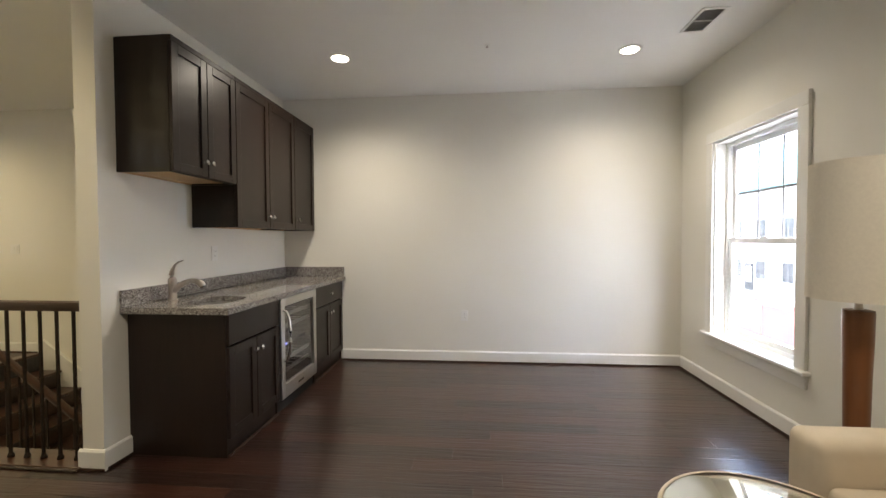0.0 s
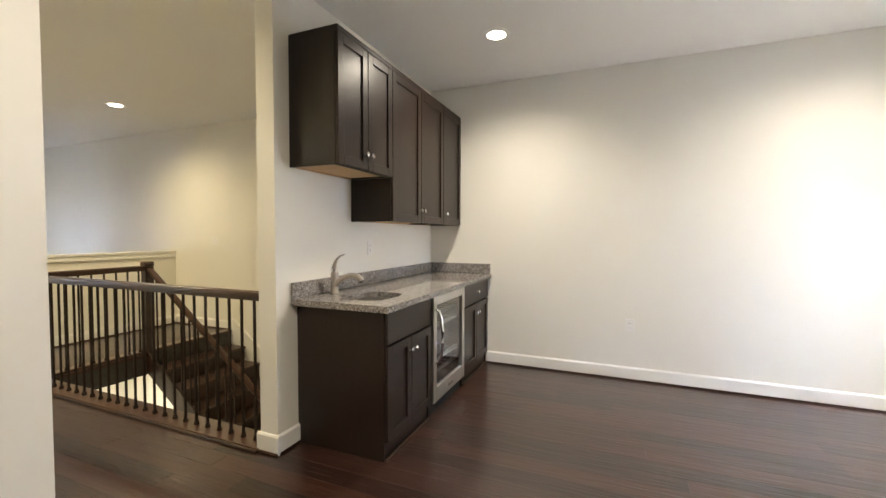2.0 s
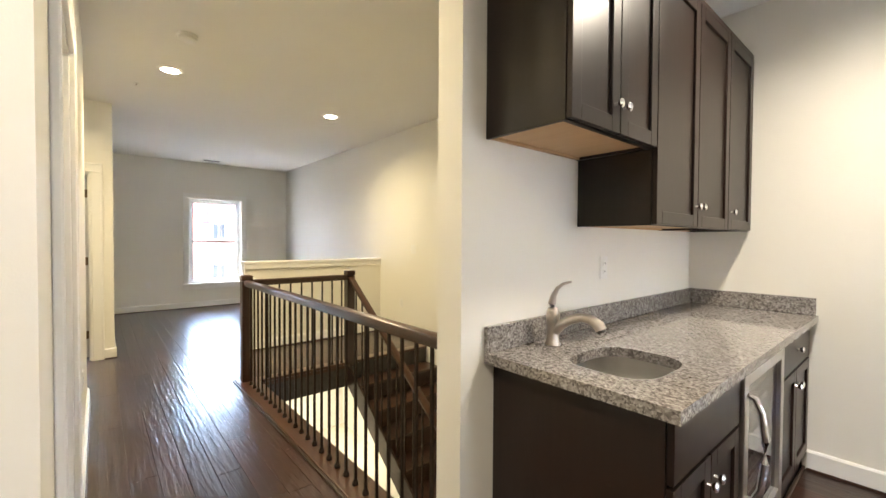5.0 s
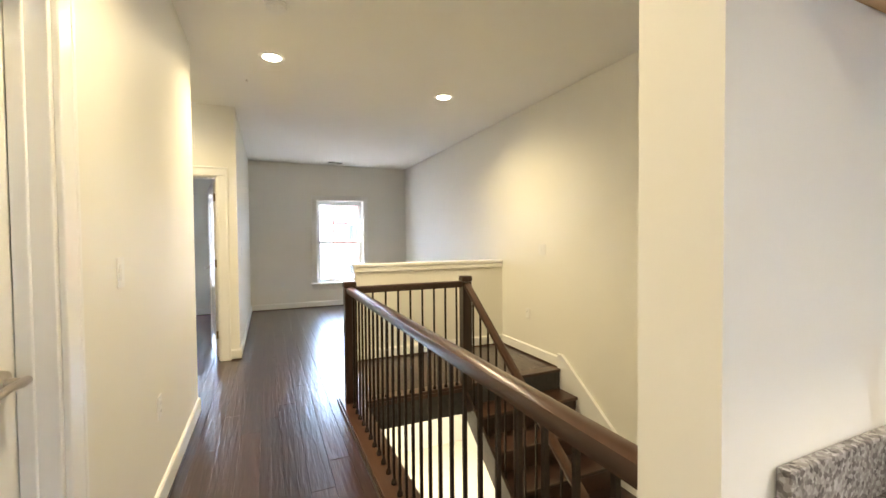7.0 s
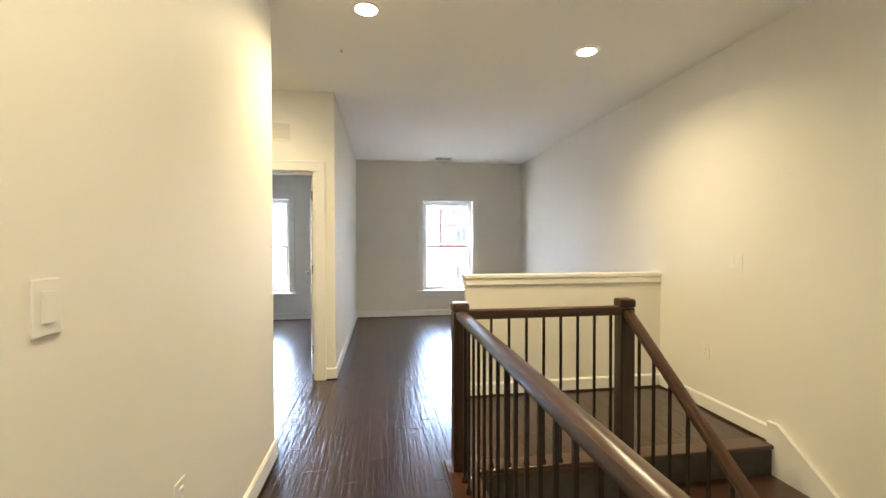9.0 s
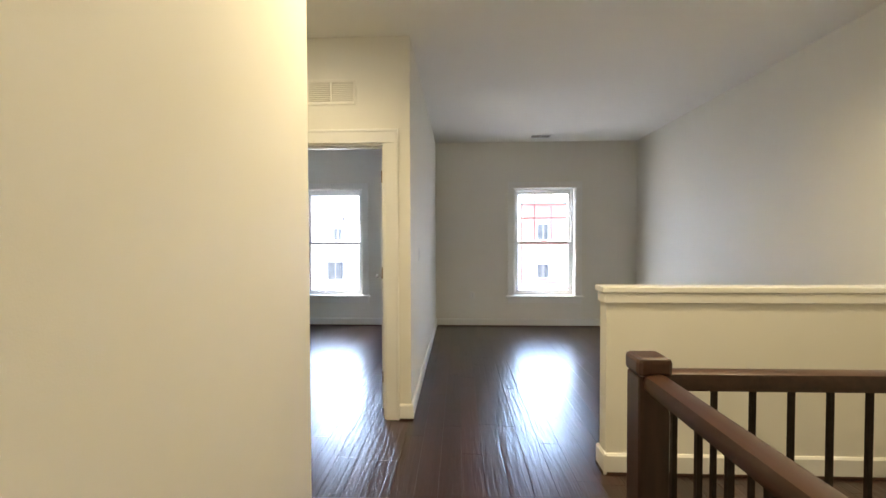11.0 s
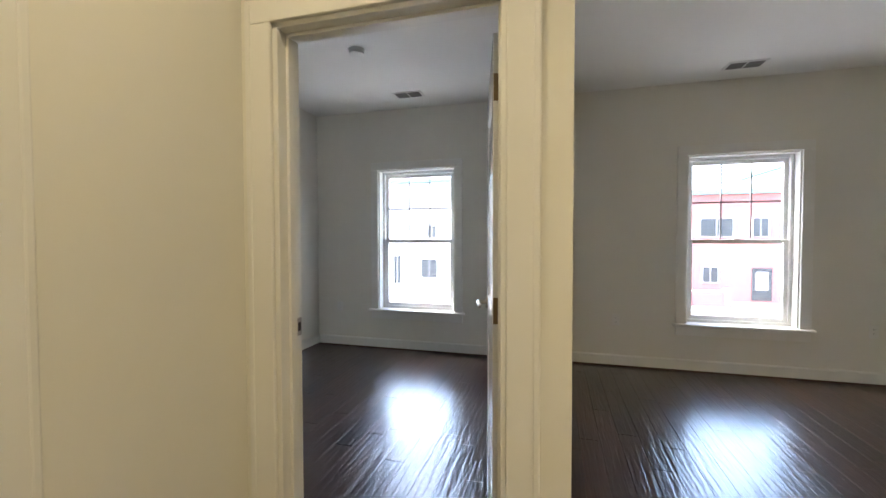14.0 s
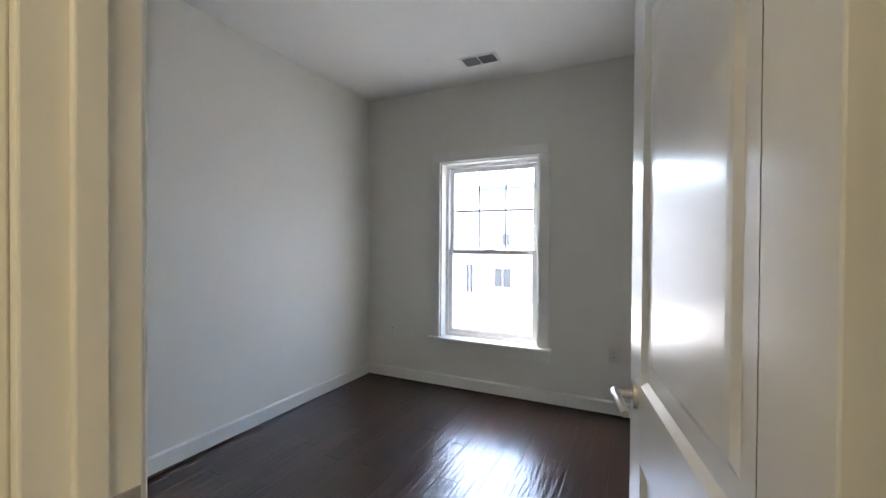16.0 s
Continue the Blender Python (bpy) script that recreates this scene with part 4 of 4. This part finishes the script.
ct = thing("coffee_table", 1.635, 1.39, 0, "round glass-topped side table with a thin cream rim", "coffee table")
part("glass_top", turned(bmesh.new(), [(0.289, 0.483), (0.289, 0.492), (0.286, 0.494)], seg=56), MIRROR, ct, "reflective glass top", True)
part("rim", turned(bmesh.new(), [(0.290, 0.465), (0.302, 0.468), (0.304, 0.488), (0.299, 0.4945), (0.290, 0.4942)], seg=56, caps=False), FABRIC, ct, "thin cream rim", True)
for k in range(3):
    an = radians(40 + 120 * k)
    part("leg", tube(bmesh.new(), [(0.25 * math.cos(an), 0.25 * math.sin(an), 0), (0.24 * math.cos(an), 0.24 * math.sin(an), 0.482)], [0.012, 0.014]), NICKEL, ct, smooth=True)

# ---------------------------------------------------------------- outside
tagged(part("ground", boxed(-400, -400, -3.7, 400, 400, -3.4), GROUND), "pale paved ground outside", "ground", kind="structure")


def house(x, y0, y1, z1, side, material, label, wins, doors=()):
    """A facade block whose front stands at x and faces along side."""
    ob = thing("house", x, (y0 + y1) / 2, -3.4, label, "house")
    w = (y1 - y0) / 2
    lo, hi = sorted((0.0, -side * 8.0))
    part("wall", boxed(lo, -w, 0, hi, w, z1 + 3.4), material, ob)
    part("roof", boxed(lo - 0.3, -w - 0.2, z1 + 3.4, hi + 0.3, w + 0.2, z1 + 3.75, 0.05), TEALS, ob, "flat roof edge")
    for yy, zz, ww, hh in wins:
        f = bmesh.new()
        a, b = sorted((0.0, side * 0.08))
        box(f, a, yy - ww / 2, zz + 3.4, b, yy + ww / 2, zz + 3.4 + hh, 0.01)
        wd = part("window", f, STUCCO, ob)
        for u in (-1, 1):
            part("pane", boxed(*sorted((side * 0.081, side * 0.10))[:1], yy + min(0, u * ww * 0.44) + 0.03, zz + 3.45, sorted((side * 0.081, side * 0.10))[1], yy + max(0, u * ww * 0.44) - 0.03, zz + 3.35 + hh), EXTGL, wd)
    for yy, ww in doors:
        d = part("door", boxed(*sorted((0.0, side * 0.06))[:1], yy - ww / 2, 0.15, sorted((0.0, side * 0.06))[1], yy + ww / 2, 2.5, 0.01), EXTGL, ob, "dark front door")
        part("door_pane", boxed(*sorted((side * 0.061, side * 0.08))[:1], yy - ww * 0.3, 0.9, sorted((side * 0.061, side * 0.08))[1], yy + ww * 0.3, 2.2), STUCCO, d)
    return ob


house(-38.8, 7.4, 16.8, 4.4, 1, BRICKP, "pale red brick town house across the street",
      [(0.3, -2.05, 1.15, 1.2), (0.65, 1.3, 2.4, 1.4), (3.4, 1.3, 1.1, 1.4), (-3.0, 1.3, 1.1, 1.4), (-3.0, -2.05, 1.15, 1.3)], [(3.55, 1.25)])
house(-39.6, -18, 7.3, 6.2, 1, STUCCO, "pale rendered town house across the street",
      [(-4.05, -2.3, 1.7, 1.7), (-7.1, -2.9, 0.8, 2.6), (-3.8, 1.3, 0.9, 1.1), (-9.8, -2.3, 1.6, 1.7), (-9.8, 1.3, 1.0, 1.3), (6.5, -1.9, 1.6, 1.7), (6.5, 1.6, 1.5, 1.5), (9.8, 1.6, 1.5, 1.5)], [(9.6, 1.1)])
house(-39.6, 16.9, 34, 6.2, 1, STUCCO, "pale rendered town house beside the brick one",
      [(-7.2, -2.4, 1.3, 1.3), (-7.2, 1.3, 1.3, 1.4), (-3.5, -1.9, 1.6, 1.7), (-3.5, 1.6, 1.5, 1.5)])
east_house = house(24, 16, 50, 5.2, -1, STUCCO, "pale town house with a teal roof",
                   [(dy, z, 1.3, 1.6) for dy in (-9, -6, -3, 0, 3, 6, 9) for z in (-2.2, 1.2)], [(4.5, 1.1)])
slope = prism(bmesh.new(), [(-0.3, 8.95), (3.2, 12.9), (8.3, 12.9), (8.3, 8.95)], "y", -17.2, 17.2)
part("roof", slope, TEALS, east_house, "steep teal roof")


def garden_wall(x, y0, y1, h, label):
    """A low brick wall with piers and a coping, standing on the ground."""
    ob = thing("garden_wall", x, y0, -3.4, label, "wall")
    part("panel", boxed(-0.1, 0, 0, 0.1, y1 - y0, h - 0.25), BRICKP, ob)
    part("coping", boxed(-0.15, 0, h - 0.25, 0.15, y1 - y0, h - 0.18, 0.01), STUCCO, ob)
    n = int((y1 - y0) // 2.2)
    for k in range(n + 1):
        c = (y1 - y0) * k / n
        part("pier", boxed(-0.22, c - 0.22, 0, 0.22, c + 0.22, h, 0.01), BRICKP, ob)
    return ob


garden_wall(14.3, 13.5, 26, 1.75, "low red brick garden wall with piers")
garden_wall(-36.2, 7.6, 12.6, 1.25, "low red brick garden wall before the house")


# ---------------------------------------------------------------- floorboards
def lengths(y, i):
    rnd = random.Random(100 + i)
    if y < RY - 0.06:
        runs = [(WEST, DX - 0.05), (RX1 - 0.05, EAST)]
    elif y < HY - 0.06:
        runs = [(WEST, HX + 0.06), (RX1 - 0.05, EAST)]
    elif y < SHOE_Y:
        runs = [(WEST, EAST)]
    elif y < NORTH:
        runs = [(WEST, WELL_X - 0.012), (PX1 - 0.05, EAST)]
    out = []
    for a, b in runs:
        x = a - rnd.random() * 0.9
        while x < b:
            n = rnd.choice((0.8, 1.1, 1.4, 1.7))
            p, q = max(x, a), min(x + n, b)
            if q - p > 0.02:
                out.append((p, q))
            x += n
    return out


PW = 0.127
boards = []
i, y = 0, -1.6
while y < NORTH - 0.01:
    w_ = min(PW, NORTH - y)
    boards += [(p, q, y, w_) for p, q in lengths(y + w_ / 2, i)]
    y += PW
    i += 1
# the hall and the rooms beyond it as single boards, the rest joined
boards.sort(key=lambda b: (not (b[0] < -1.2 and b[2] > -0.9), b[0] > -1.2 and b[2] < 0.4, b[0]))
cache = {}


def board_mesh(n, w_):
    key = (round(n, 3), round(w_, 3))
    if key not in cache:
        bm = bmesh.new()
        c, g = 0.0010, 0.0003
        low = [bm.verts.new(p) for p in ((g, g, -0.016), (n - g, g, -0.016), (n - g, w_ - g, -0.016), (g, w_ - g, -0.016))]
        mid = [bm.verts.new(p) for p in ((g, g, -c), (n - g, g, -c), (n - g, w_ - g, -c), (g, w_ - g, -c))]
        up = [bm.verts.new(p) for p in ((c, c, 0), (n - c, c, 0), (n - c, w_ - c, 0), (c, w_ - c, 0))]
        for a, b in ((low, mid), (mid, up)):
            for k in range(4):
                bm.faces.new((a[k], a[(k + 1) % 4], b[(k + 1) % 4], b[k]))
        bm.faces.new(up)
        me = bpy.data.meshes.new("plank")
        bm.to_mesh(me)
        bm.free()
        me.materials.append(FLOORW)
        cache[key] = me
    return cache[key]


rest_v, rest_f = [], []
for k, (p, q, yy, w_) in enumerate(boards):
    me = board_mesh(q - p, w_)
    if k < 300:
        ob = new("plank", me)
        ob.parent = FLOOR
        ob.location = (p, yy, 0)
    else:
        o = len(rest_v)
        rest_v += [(v.co.x + p, v.co.y + yy, v.co.z) for v in me.vertices]
        rest_f += [[o + v for v in f.vertices] for f in me.polygons]
if rest_f:
    me = bpy.data.meshes.new("planks")
    me.from_pydata(rest_v, [], rest_f)
    me.materials.append(FLOORW)
    ob = new("planks", me)
    ob.parent = FLOOR
    tagged(ob, kind="stuff")
